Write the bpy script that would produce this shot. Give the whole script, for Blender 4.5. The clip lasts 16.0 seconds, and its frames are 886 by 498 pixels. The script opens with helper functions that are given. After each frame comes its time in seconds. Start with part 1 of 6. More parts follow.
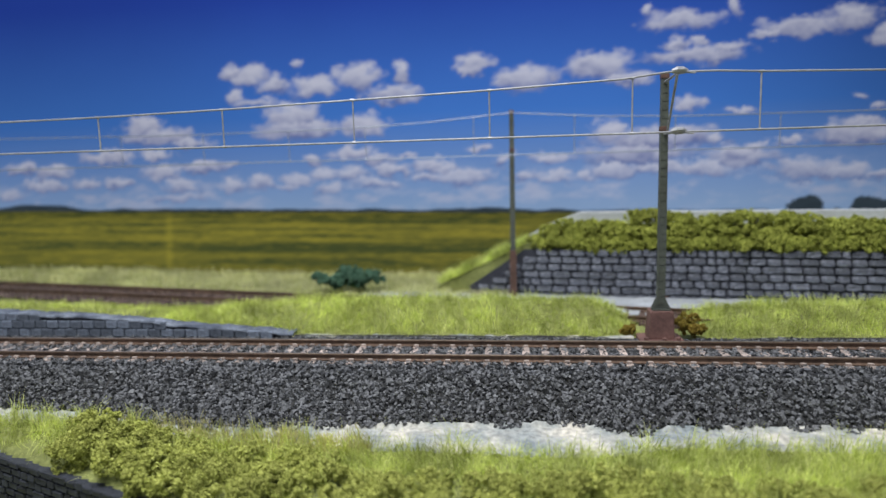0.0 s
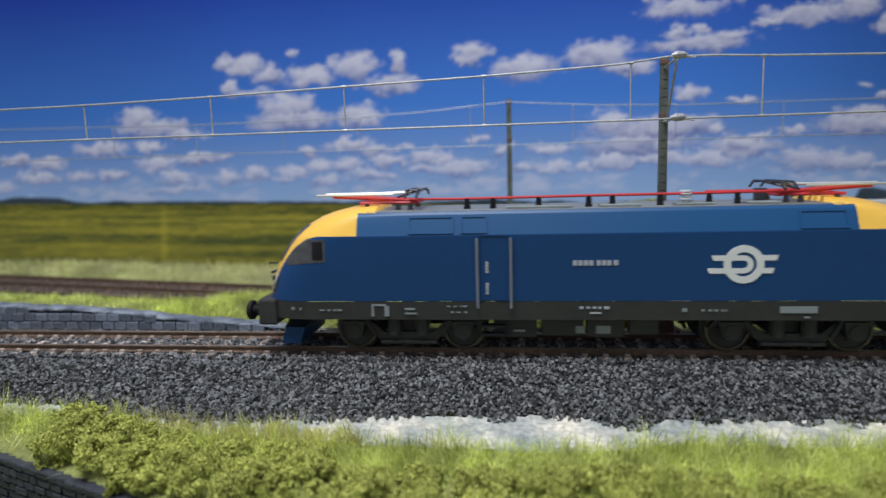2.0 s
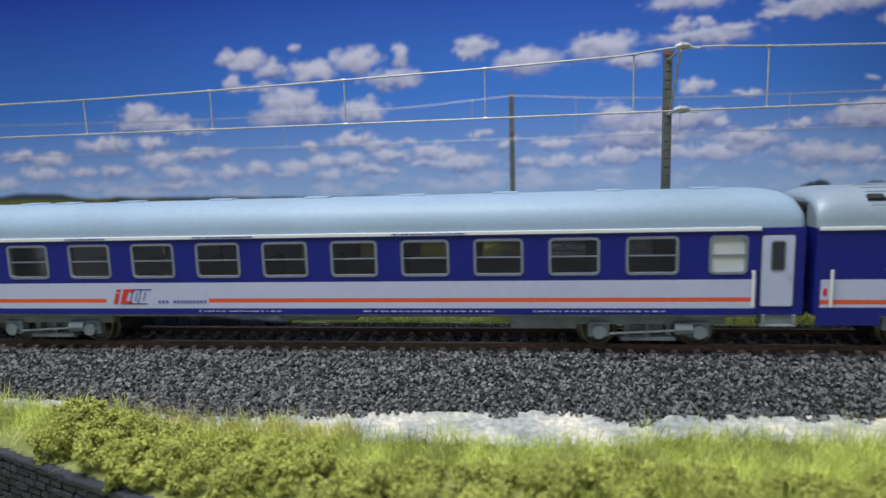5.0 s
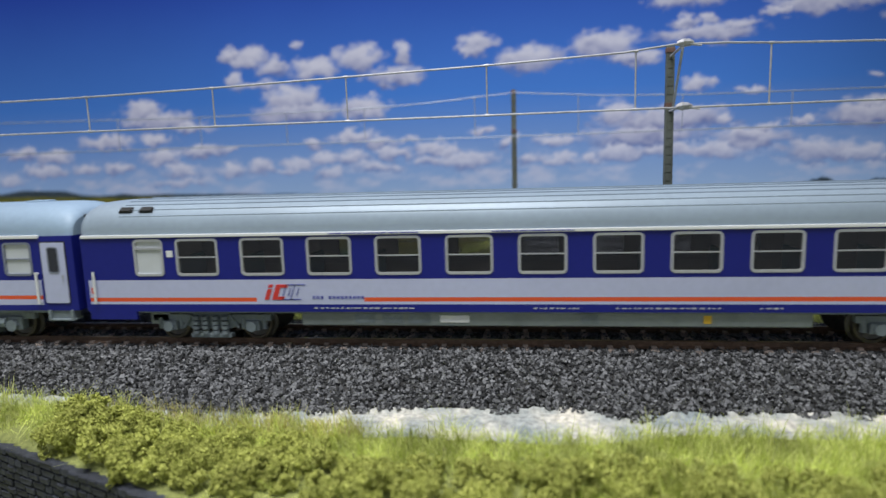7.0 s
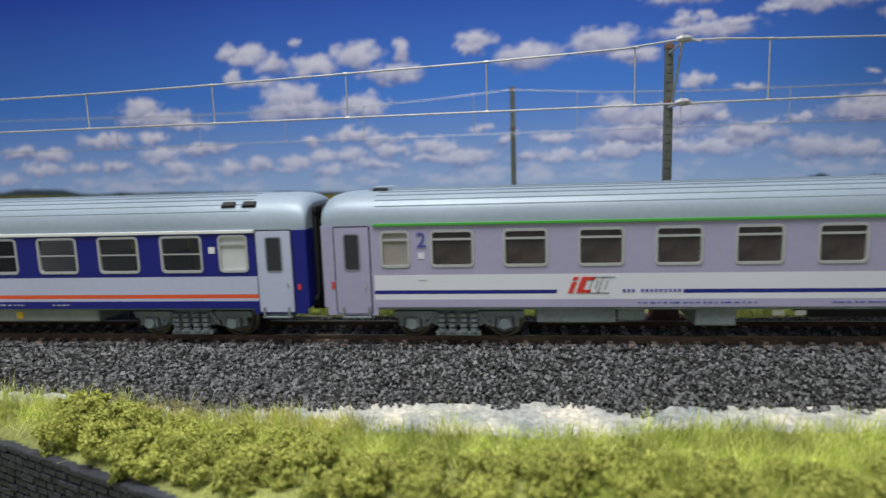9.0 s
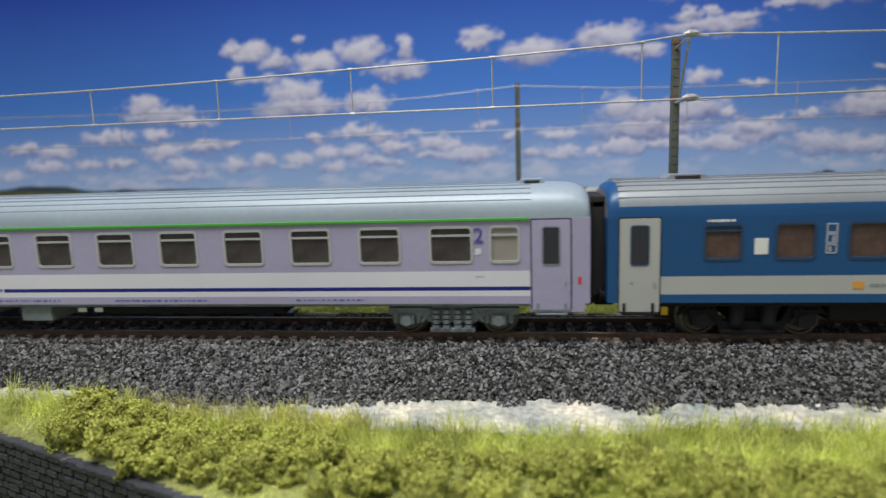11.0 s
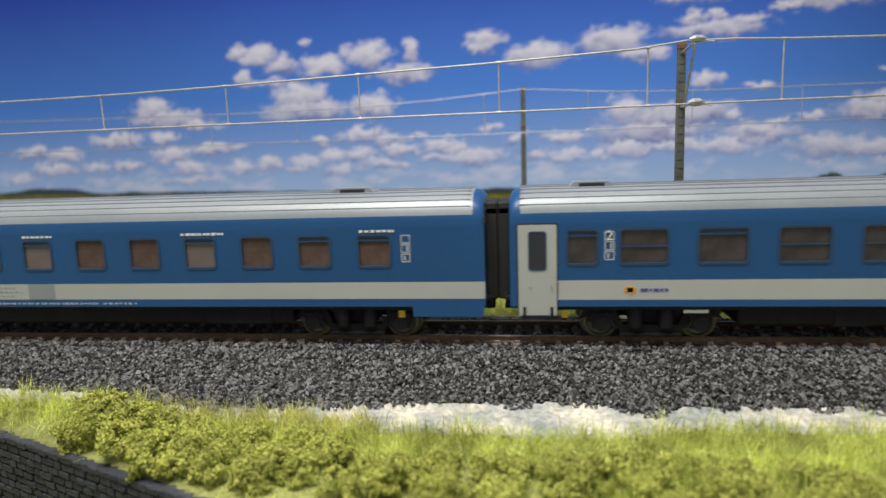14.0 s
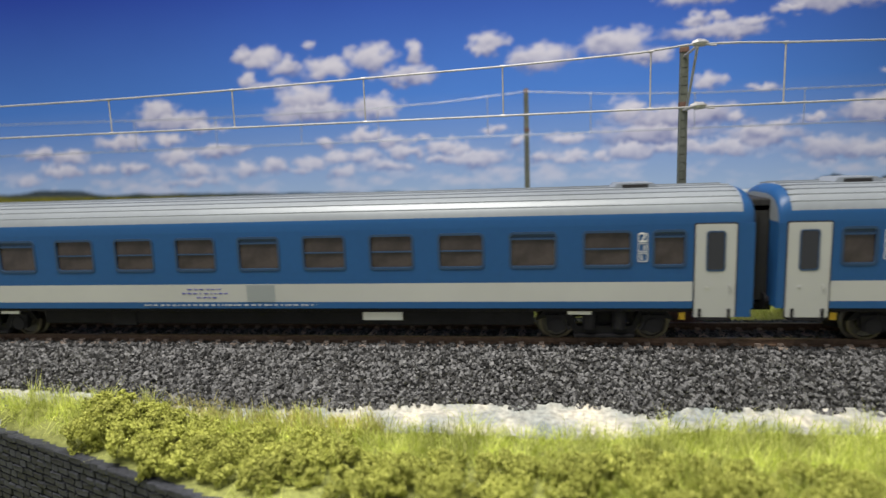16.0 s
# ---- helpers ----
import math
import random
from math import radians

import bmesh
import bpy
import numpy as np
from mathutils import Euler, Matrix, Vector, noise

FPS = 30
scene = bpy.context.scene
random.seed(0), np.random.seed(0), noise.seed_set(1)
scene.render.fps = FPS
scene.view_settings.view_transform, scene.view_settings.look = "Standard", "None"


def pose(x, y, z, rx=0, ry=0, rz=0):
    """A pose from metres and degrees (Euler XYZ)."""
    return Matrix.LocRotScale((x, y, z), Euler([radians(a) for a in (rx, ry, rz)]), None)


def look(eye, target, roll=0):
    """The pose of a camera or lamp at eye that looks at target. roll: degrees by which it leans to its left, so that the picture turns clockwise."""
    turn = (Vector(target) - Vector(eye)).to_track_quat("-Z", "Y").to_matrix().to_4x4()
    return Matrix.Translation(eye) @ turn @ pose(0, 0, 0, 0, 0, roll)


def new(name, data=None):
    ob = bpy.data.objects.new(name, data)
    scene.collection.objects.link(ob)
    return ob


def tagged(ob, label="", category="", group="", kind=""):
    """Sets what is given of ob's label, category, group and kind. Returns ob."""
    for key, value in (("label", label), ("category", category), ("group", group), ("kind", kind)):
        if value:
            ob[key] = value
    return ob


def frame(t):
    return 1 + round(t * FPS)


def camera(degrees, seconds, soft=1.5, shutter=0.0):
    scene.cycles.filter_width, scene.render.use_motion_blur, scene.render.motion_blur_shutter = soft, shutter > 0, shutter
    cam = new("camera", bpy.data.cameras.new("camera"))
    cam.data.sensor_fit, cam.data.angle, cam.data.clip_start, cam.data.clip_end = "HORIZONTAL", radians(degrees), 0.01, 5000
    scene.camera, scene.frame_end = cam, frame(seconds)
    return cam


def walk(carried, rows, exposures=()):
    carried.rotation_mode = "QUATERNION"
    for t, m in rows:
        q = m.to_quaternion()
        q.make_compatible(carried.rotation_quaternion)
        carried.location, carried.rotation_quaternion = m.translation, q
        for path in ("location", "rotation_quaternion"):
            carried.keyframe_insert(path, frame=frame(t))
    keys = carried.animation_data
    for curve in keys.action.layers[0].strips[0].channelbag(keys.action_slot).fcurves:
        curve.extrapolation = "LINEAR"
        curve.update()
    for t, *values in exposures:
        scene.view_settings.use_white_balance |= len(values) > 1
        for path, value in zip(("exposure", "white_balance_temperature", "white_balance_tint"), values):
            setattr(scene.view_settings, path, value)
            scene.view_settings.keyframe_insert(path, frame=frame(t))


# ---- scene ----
cam = camera(72.2, 16.0, shutter=0.2)
cam.data.dof.use_dof, cam.data.dof.focus_distance, cam.data.dof.aperture_fstop = True, 0.19, 9.0
PATH = [
    (0, (0.02979, -0.20140, 0.05924), (0.00657, -0.00431, 0.03440), -1.525),
    (0.5, (0.03017, -0.20055, 0.05871), (0.00704, -0.00349, 0.03358), -1.630),
    (1, (0.03145, -0.19873, 0.05834), (0.00796, -0.00181, 0.03243), -1.640),
    (1.5, (0.03155, -0.19777, 0.05760), (0.00817, -0.00086, 0.03148), -1.624),
    (2, (0.03202, -0.19657, 0.05716), (0.00808, 0.00022, 0.03065), -1.588),
    (2.5, (0.03273, -0.19534, 0.05667), (0.00830, 0.00134, 0.02989), -1.615),
    (3, (0.03347, -0.19479, 0.05634), (0.00864, 0.00183, 0.02940), -1.618),
    (3.5, (0.03406, -0.19512, 0.05634), (0.00867, 0.00142, 0.02934), -1.729),
    (4, (0.03375, -0.19471, 0.05639), (0.00846, 0.00181, 0.02920), -1.820),
    (6.5, (0.03261, -0.19572, 0.05620), (0.00640, 0.00052, 0.02785), -1.699),
    (7, (0.03332, -0.19536, 0.05617), (0.00691, 0.00083, 0.02768), -1.777),
    (7.5, (0.03293, -0.19575, 0.05632), (0.00704, 0.00048, 0.02762), -1.839),
    (8, (0.03278, -0.19600, 0.05639), (0.00719, 0.00024, 0.02750), -1.979),
    (8.5, (0.03241, -0.19618, 0.05588), (0.00713, 0.00011, 0.02709), -2.004),
    (9, (0.03249, -0.19595, 0.05544), (0.00689, 0.00029, 0.02655), -1.895),
    (11.5, (0.03152, -0.19505, 0.05521), (0.00442, 0.00081, 0.02514), -2.002),
    (12, (0.03170, -0.19474, 0.05529), (0.00400, 0.00102, 0.02508), -2.055),
    (12.5, (0.03140, -0.19555, 0.05560), (0.00366, 0.00023, 0.02559), -2.117),
    (13, (0.03126, -0.19638, 0.05677), (0.00346, -0.00065, 0.02651), -2.137),
    (13.5, (0.03100, -0.19682, 0.05673), (0.00349, -0.00099, 0.02687), -2.007),
    (14, (0.03078, -0.19675, 0.05646), (0.00303, -0.00091, 0.02685), -1.979),
    (14.5, (0.03004, -0.19742, 0.05671), (0.00209, -0.00161, 0.02709), -1.987),
    (15, (0.02996, -0.19831, 0.05708), (0.00164, -0.00253, 0.02758), -2.036),
    (15.5, (0.02999, -0.19836, 0.05756), (0.00167, -0.00260, 0.02797), -2.026),
    (16, (0.03030, -0.19855, 0.05731), (0.00185, -0.00279, 0.02785), -2.040),
]
walk(cam, [(t, look(eye, target, roll)) for t, eye, target, roll in PATH],
     [(0, 0.0, 6550, 10), (2.5, -0.03, 6500, 10), (4, 0.05, 6500, 10), (9, 0.08, 6950, 10), (12.5, 0.16, 7450, 10), (14.5, 0.32, 7650, 10), (16, 0.36, 7650, 10)])

# ---- light ----
world = bpy.data.worlds.new("room")
scene.world = world
world.use_nodes = True
world.node_tree.nodes["Background"].inputs[0].default_value = (0.80, 0.88, 1.0, 1)
world.node_tree.nodes["Background"].inputs[1].default_value = 0.34


def room_lamp(name, eye, target, size_x, size_y, watts, colour):
    d = bpy.data.lights.new(name, "AREA")
    d.shape, d.size, d.size_y, d.energy, d.color = "RECTANGLE", size_x, size_y, watts, colour
    ob = new(name, d)
    ob.matrix_world = look(eye, target)
    return ob


room_lamp("ceiling_lamp", (-0.055, -0.15, 0.50), (-0.035, 0.0, 0.0), 0.30, 0.2, 3.55, (0.95, 0.98, 1.0))

# ---- helpers of this scene; lengths in millimetres ----
MM = 0.001
rng = np.random.default_rng(7)


def material(name, colour, rough=0.6, metal=0.0, grain=0.0, grain_size=2.0, stain=0.0, stain_size=30.0, bump=0.0,
             random_tint=0.0, island=0.0, spec=0.5, second=None, through_light=0.0):
    """A painted or natural surface with fine grain and larger stains; sizes in millimetres."""
    mat = bpy.data.materials.new(name)
    mat.use_nodes = True
    nt = mat.node_tree
    bsdf = nt.nodes["Principled BSDF"]
    bsdf.inputs["Roughness"].default_value, bsdf.inputs["Metallic"].default_value = rough, metal
    bsdf.inputs["Specular IOR Level"].default_value = spec
    bsdf.inputs["Base Color"].default_value = (*colour, 1)
    coord = nt.nodes.new("ShaderNodeTexCoord")
    out = None

    def texture(size, detail):
        n = nt.nodes.new("ShaderNodeTexNoise")
        n.inputs["Scale"].default_value, n.inputs["Detail"].default_value = 1000.0 / size, detail
        nt.links.new(coord.outputs["Object"], n.inputs["Vector"])
        return n.outputs["Fac"]

    def mixed(a, fac_socket, amount, dark):
        """Multiplies colour a by 1 +- amount, following a noise."""
        ramp = nt.nodes.new("ShaderNodeMapRange")
        ramp.inputs["From Min"].default_value, ramp.inputs["From Max"].default_value = 0.3, 0.7
        ramp.inputs["To Min"].default_value, ramp.inputs["To Max"].default_value = 1 - amount * dark, 1 + amount * (2 - dark)
        nt.links.new(fac_socket, ramp.inputs["Value"])
        m = nt.nodes.new("ShaderNodeVectorMath")
        m.operation = "SCALE"
        if isinstance(a, tuple):
            m.inputs[0].default_value = a
        else:
            nt.links.new(a, m.inputs[0])
        nt.links.new(ramp.outputs[0], m.inputs["Scale"])
        return m.outputs[0]

    out = tuple(colour)
    if second:
        mx = nt.nodes.new("ShaderNodeMix")
        mx.data_type = "RGBA"
        mx.inputs["A"].default_value, mx.inputs["B"].default_value = (*colour, 1), (*second, 1)
        if island:
            g = nt.nodes.new("ShaderNodeNewGeometry")
            nt.links.new(g.outputs["Random Per Island"], mx.inputs["Factor"])
        else:
            rr = nt.nodes.new("ShaderNodeMapRange")
            rr.inputs["From Min"].default_value, rr.inputs["From Max"].default_value = 0.35, 0.65
            nt.links.new(texture(stain_size, 4), rr.inputs["Value"])
            nt.links.new(rr.outputs[0], mx.inputs["Factor"])
        out = mx.outputs["Result"]
    if grain:
        out = mixed(out, texture(grain_size, 3), grain, 1.0)
    if stain:
        out = mixed(out, texture(stain_size, 4), stain, 1.2)
    if random_tint:
        info = nt.nodes.new("ShaderNodeObjectInfo")
        out = mixed(out, info.outputs["Random"], random_tint, 1.0)
    if island and not second:
        g = nt.nodes.new("ShaderNodeNewGeometry")
        out = mixed(out, g.outputs["Random Per Island"], island, 1.0)
    if not isinstance(out, tuple):
        nt.links.new(out, bsdf.inputs["Base Color"])
    if through_light:
        leaf, blend = nt.nodes.new("ShaderNodeBsdfTranslucent"), nt.nodes.new("ShaderNodeMixShader")
        blend.inputs[0].default_value = through_light
        if isinstance(out, tuple):
            leaf.inputs[0].default_value = (*out, 1)
        else:
            nt.links.new(out, leaf.inputs[0])
        nt.links.new(bsdf.outputs[0], blend.inputs[1])
        nt.links.new(leaf.outputs[0], blend.inputs[2])
        nt.links.new(blend.outputs[0], nt.nodes["Material Output"].inputs["Surface"])
    if bump:
        b = nt.nodes.new("ShaderNodeBump")
        b.inputs["Strength"].default_value, b.inputs["Distance"].default_value = bump, grain_size * 0.25 * MM
        nt.links.new(texture(grain_size, 4), b.inputs["Height"])
        nt.links.new(b.outputs[0], bsdf.inputs["Normal"])
    return mat


def glass(name, tint, rough=0.03):
    mat = bpy.data.materials.new(name)
    mat.use_nodes = True
    nt = mat.node_tree
    nt.nodes.remove(nt.nodes["Principled BSDF"])
    clear, gloss = nt.nodes.new("ShaderNodeBsdfTransparent"), nt.nodes.new("ShaderNodeBsdfGlossy")
    mix, fres = nt.nodes.new("ShaderNodeMixShader"), nt.nodes.new("ShaderNodeFresnel")
    clear.inputs[0].default_value = (*tint, 1)
    gloss.inputs["Roughness"].default_value = rough
    fres.inputs["IOR"].default_value = 1.5
    nt.links.new(fres.outputs[0], mix.inputs[0])
    nt.links.new(clear.outputs[0], mix.inputs[1])
    nt.links.new(gloss.outputs[0], mix.inputs[2])
    nt.links.new(mix.outputs[0], nt.nodes["Material Output"].inputs["Surface"])
    return mat


def link_mesh(name, me, mats, parent=None, label=""):
    for m in mats if isinstance(mats, (list, tuple)) else [mats]:
        me.materials.append(m)
    ob = new(name, me)
    if parent is not None:
        ob.parent = parent
    if label:
        ob["label"] = label
    return ob


def part(name, bm, mats, parent=None, label="", smooth=False):
    """Links a bmesh, drawn in millimetres, as one mesh object."""
    bmesh.ops.recalc_face_normals(bm, faces=bm.faces)
    bmesh.ops.scale(bm, vec=(MM, MM, MM), verts=bm.verts)
    me = bpy.data.meshes.new(name)
    for f in bm.faces:
        f.smooth = smooth
    bm.to_mesh(me)
    bm.free()
    return link_mesh(name, me, mats, parent, label)


def part_np(name, verts, faces, mats, parent=None, label="", smooth=False, index=None):
    """Links arrays of vertices (millimetres) and equal-sided faces as one mesh object."""
    me = bpy.data.meshes.new(name)
    me.from_pydata((np.asarray(verts) * MM).tolist(), [], np.asarray(faces).tolist())
    if smooth:
        me.polygons.foreach_set("use_smooth", [True] * len(me.polygons))
    if index is not None:
        me.polygons.foreach_set("material_index", index)
    me.update()
    return link_mesh(name, me, mats, parent, label)


def again(ob, parent, m=None, name=None):
    """Another object on the same mesh, at pose m in its parent's space."""
    o = new(name or ob.name.split(".")[0], ob.data)
    o.parent = parent
    if "label" in ob:
        o["label"] = ob["label"]
    if m is not None:
        o.matrix_basis = m
    return o


def at(x, y, z, rx=0, ry=0, rz=0):
    return pose(x * MM, y * MM, z * MM, rx, ry, rz)


def thing(name, x, y, z, label, category, group="", kind=""):
    ob = new(name)
    ob.empty_display_size = 0.01
    ob.matrix_basis = at(x, y, z)
    return tagged(ob, label, category, group, kind)


def box(bm, x0, x1, y0, y1, z0, z1, bevel=0.0, mat=0):
    vs = [bm.verts.new((x, y, z)) for x in (x0, x1) for y in (y0, y1) for z in (z0, z1)]
    fs = [bm.faces.new([vs[i] for i in q]) for q in ((0, 1, 3, 2), (4, 6, 7, 5), (0, 4, 5, 1), (2, 3, 7, 6), (0, 2, 6, 4), (1, 5, 7, 3))]
    for f in fs:
        f.material_index = mat
    if bevel:
        es = list({e for f in fs for e in f.edges})
        bmesh.ops.bevel(bm, geom=es, offset=bevel, segments=2, profile=0.5, affect="EDGES", clamp_overlap=True)
    return bm


def tube(bm, pts, r, seg=8, mat=0, cap=True):
    """A round bar along points; r may be one radius or one for each point."""
    pts = [Vector(p) for p in pts]
    rings = []
    for i, p in enumerate(pts):
        d = (pts[min(i + 1, len(pts) - 1)] - pts[max(i - 1, 0)]).normalized()
        u = d.orthogonal().normalized() if abs(d.z) > 0.9 else d.cross(Vector((0, 0, 1))).normalized()
        v = d.cross(u)
        rr = r[i] if isinstance(r, (list, tuple)) else r
        rings.append([bm.verts.new(p + rr * (math.cos(a) * u + math.sin(a) * v)) for a in (2 * math.pi * k / seg for k in range(seg))])
    for a, b in zip(rings, rings[1:]):
        for k in range(seg):
            f = bm.faces.new((a[k], a[(k + 1) % seg], b[(k + 1) % seg], b[k]))
            f.material_index, f.smooth = mat, True
    if cap:
        for ring in (rings[0], rings[-1]):
            bm.faces.new(ring).material_index = mat
    return bm


def prism(bm, outline, axis, lo, hi, mat=0):
    """An outline of (a, b) pushed along an axis: 'y' takes (x, z), 'x' takes (y, z), 'z' takes (x, y)."""
    put = {"y": lambda a, b, c: (a, c, b), "x": lambda a, b, c: (c, a, b), "z": lambda a, b, c: (a, b, c)}[axis]
    p = [bm.verts.new(put(a, b, lo)) for a, b in outline]
    q = [bm.verts.new(put(a, b, hi)) for a, b in outline]
    n = len(p)
    fs = [bm.faces.new(p), bm.faces.new(q)] + [bm.faces.new((p[i], p[(i + 1) % n], q[(i + 1) % n], q[i])) for i in range(n)]
    for f in fs:
        f.material_index = mat
    return bm


def rounded(x0, x1, z0, z1, r, n=4):
    """A rounded rectangle as a list of points."""
    pts = []
    for cx, cz, a0 in ((x1 - r, z1 - r, 0), (x0 + r, z1 - r, 90), (x0 + r, z0 + r, 180), (x1 - r, z0 + r, 270)):
        for k in range(n + 1):
            a = radians(a0 + 90 * k / n)
            pts.append((cx + r * math.cos(a), cz + r * math.sin(a)))
    return pts


def ring_frame(bm, x0, x1, z0, z1, r, w, y_out, y_in, mat=0):
    """A rounded window frame of width w between two depths."""
    o, i = rounded(x0, x1, z0, z1, r), rounded(x0 + w, x1 - w, z0 + w, z1 - w, max(r - w, 0.15))
    n = len(o)
    v = [[bm.verts.new((a, y, b)) for a, b in loop] for loop, y in ((o, y_in), (o, y_out), (i, y_out), (i, y_in))]
    for a, b in zip(v, v[1:]):
        for k in range(n):
            f = bm.faces.new((a[k], a[(k + 1) % n], b[(k + 1) % n], b[k]))
            f.material_index = mat
    return bm


def fbm(x, y, seed=0, octaves=5, rough=0.55):
    """Smooth value noise on arrays, about -1 to 1."""
    total, amp, norm = np.zeros_like(x, dtype=float), 1.0, 0.0
    for o in range(octaves):
        r = np.random.default_rng(seed * 100 + o).random((64, 64))
        xi, yi = np.floor(x).astype(int), np.floor(y).astype(int)
        fx, fy = x - xi, y - yi
        fx, fy = fx * fx * (3 - 2 * fx), fy * fy * (3 - 2 * fy)
        g = lambda i, j: r[(xi + i) % 64, (yi + j) % 64]
        total += amp * ((g(0, 0) * (1 - fx) + g(1, 0) * fx) * (1 - fy) + (g(0, 1) * (1 - fx) + g(1, 1) * fx) * fy)
        norm += amp
        amp *= rough
        x, y = x * 2.03 + 17.3, y * 2.03 + 5.7
    return 2 * total / norm - 1


def sheet(name, xs, ys, height, mats, parent=None, smooth=True, index=None):
    """A surface over the plan, from height(X, Y)."""
    X, Y = np.meshgrid(xs, ys, indexing="ij")
    V = np.stack([X, Y, height(X, Y)], -1).reshape(-1, 3)
    n, m = len(xs), len(ys)
    a = (np.arange(n - 1)[:, None] * m + np.arange(m - 1)[None, :]).ravel()
    Fc = np.stack([a, a + m, a + m + 1, a + 1], -1)
    return part_np(name, V, Fc, mats, parent, smooth=smooth, index=index(X, Y) if index else None)


def stones(count, place, size, seed):
    """Small broken stones as arrays: place(n) gives their centres."""
    r = np.random.default_rng(seed)
    base = np.array([(x, y, z) for x in (-1, 1) for y in (-1, 1) for z in (-1, 1)], float) * 0.66
    quads = np.array([(0, 1, 3, 2), (4, 6, 7, 5), (0, 4, 5, 1), (2, 3, 7, 6), (0, 2, 6, 4), (1, 5, 7, 3)])
    c = place(r, count)
    n = len(c)
    rot, _ = np.linalg.qr(r.normal(size=(n, 3, 3)))
    s = size * r.uniform(0.6, 1.25, (n, 1, 1)) * r.uniform(0.55, 1.25, (n, 1, 3))
    b = base[None] * r.uniform(0.7, 1.15, (n, 8, 1)) + r.normal(0, 0.2, (n, 8, 3))
    v = np.einsum("nij,nkj->nki", rot, b * s) + c[:, None, :]
    f = quads[None] + 8 * np.arange(n)[:, None, None]
    return v.reshape(-1, 3), f.reshape(-1, 4)


def blades(centres, length, lean, width, seed):
    """Thin bent grass fibres as arrays of triangles, each of two joints."""
    r = np.random.default_rng(seed)
    n = len(centres)
    cx, cy = centres[:, 0], centres[:, 1]
    a = 9.0 * fbm(cx / 7 + 17, cy / 7 + 5, seed + 2, 3) + r.normal(0, 0.8, n)
    L = length * r.uniform(0.45, 1.25, n) * np.clip(1 + 0.9 * fbm(cx / 4.5 + 9, cy / 4.5 + 31, seed + 3, 3), 0.5, 1.6)
    t = np.abs(r.normal(0, lean, n))
    d = np.stack([np.cos(a) * np.sin(t), np.sin(a) * np.sin(t), np.cos(t)], -1)
    bend = np.stack([np.cos(a), np.sin(a), -0.5 * np.ones(n)], -1) * (L * r.uniform(0.05, 0.4, n))[:, None]
    b = r.uniform(0, 2 * np.pi, n)
    w = np.stack([np.cos(b), np.sin(b), np.zeros(n)], -1) * width / 2
    p0, p1 = centres, centres + d * (L * 0.55)[:, None]
    p2 = centres + d * L[:, None] + bend * 0.6
    v = np.stack([p0 - w, p0 + w, p1 + w * 0.8, p1 - w * 0.8, p2], 1).reshape(-1, 3)
    k = 5 * np.arange(n)[:, None]
    f = np.concatenate([k + np.array([[0, 1, 2]]), k + np.array([[0, 2, 3]]), k + np.array([[3, 2, 4]])])
    return v, f


def crumbs(centres, size, seed):
    """Small lumpy crumbs of foam: crumpled eight-sided grains as arrays of triangles."""
    r = np.random.default_rng(seed)
    n = len(centres)
    rot, _ = np.linalg.qr(r.normal(size=(n, 3, 3)))
    base = np.array([(1, 0, 0), (-1, 0, 0), (0, 1, 0), (0, -1, 0), (0, 0, 1), (0, 0, -1)])
    s = size * r.uniform(0.45, 1.25, (n, 1, 1)) * r.uniform(0.65, 1.2, (n, 1, 3))
    v = np.einsum("nij,nkj->nki", rot, (base[None] + r.normal(0, 0.16, (n, 6, 3))) * s) + centres[:, None]
    k = 6 * np.arange(n)[:, None]
    f = np.concatenate([k + np.array([t]) for t in ((0, 2, 4), (2, 1, 4), (1, 3, 4), (3, 0, 4), (2, 0, 5), (1, 2, 5), (3, 1, 5), (0, 3, 5))])
    return v.reshape(-1, 3), f


def srgb(r, g, b):
    return tuple((c / 255 / 12.92) if c / 255 <= 0.04045 else ((c / 255 + 0.055) / 1.055) ** 2.4 for c in (r, g, b))


# ---- materials ----
BALLAST = material("ballast_stone", (0.098, 0.099, 0.105), 0.6, island=0.75, grain=0.25, grain_size=0.6)
BALLAST_BROWN = material("brown_ballast_stone", (0.12, 0.085, 0.075), 0.85, island=0.5, grain=0.25, grain_size=0.6)
BALLAST_BED = material("ballast_bed", (0.035, 0.034, 0.034), 0.95, grain=0.5, grain_size=1.0, stain=0.25, bump=0.6)
RAIL_RUST = material("weathered_rail", (0.135, 0.084, 0.058), 0.7, 0.1, grain=0.3, grain_size=1.2, stain=0.3, stain_size=25)
RAIL_TOP = material("worn_rail_head", (0.30, 0.22, 0.16), 0.35, 0.7, grain=0.25, grain_size=1.5, stain=0.3, stain_size=40)
SLEEPER = material("concrete_sleeper", (0.46, 0.37, 0.325), 0.85, grain=0.3, grain_size=0.8, stain=0.35, stain_size=9, random_tint=0.2, bump=0.2)
SLEEPER_DARK = material("brown_sleeper", (0.10, 0.065, 0.05), 0.85, grain=0.25, grain_size=0.8, random_tint=0.15)
PLASTER = material("white_plaster", (0.33, 0.37, 0.385), 0.9, grain=0.3, grain_size=1.5, stain=0.25, stain_size=14, bump=0.8, second=(0.56, 0.52, 0.45))
EARTH = material("painted_earth", (0.25, 0.27, 0.085), 0.95, grain=0.3, grain_size=1.5, stain=0.3, bump=0.4)
GRASS = material("static_grass", (0.45, 0.55, 0.09), 0.7, second=(0.90, 0.93, 0.34), island=1.0, stain=0.4, stain_size=11, spec=0.2, through_light=0.3)
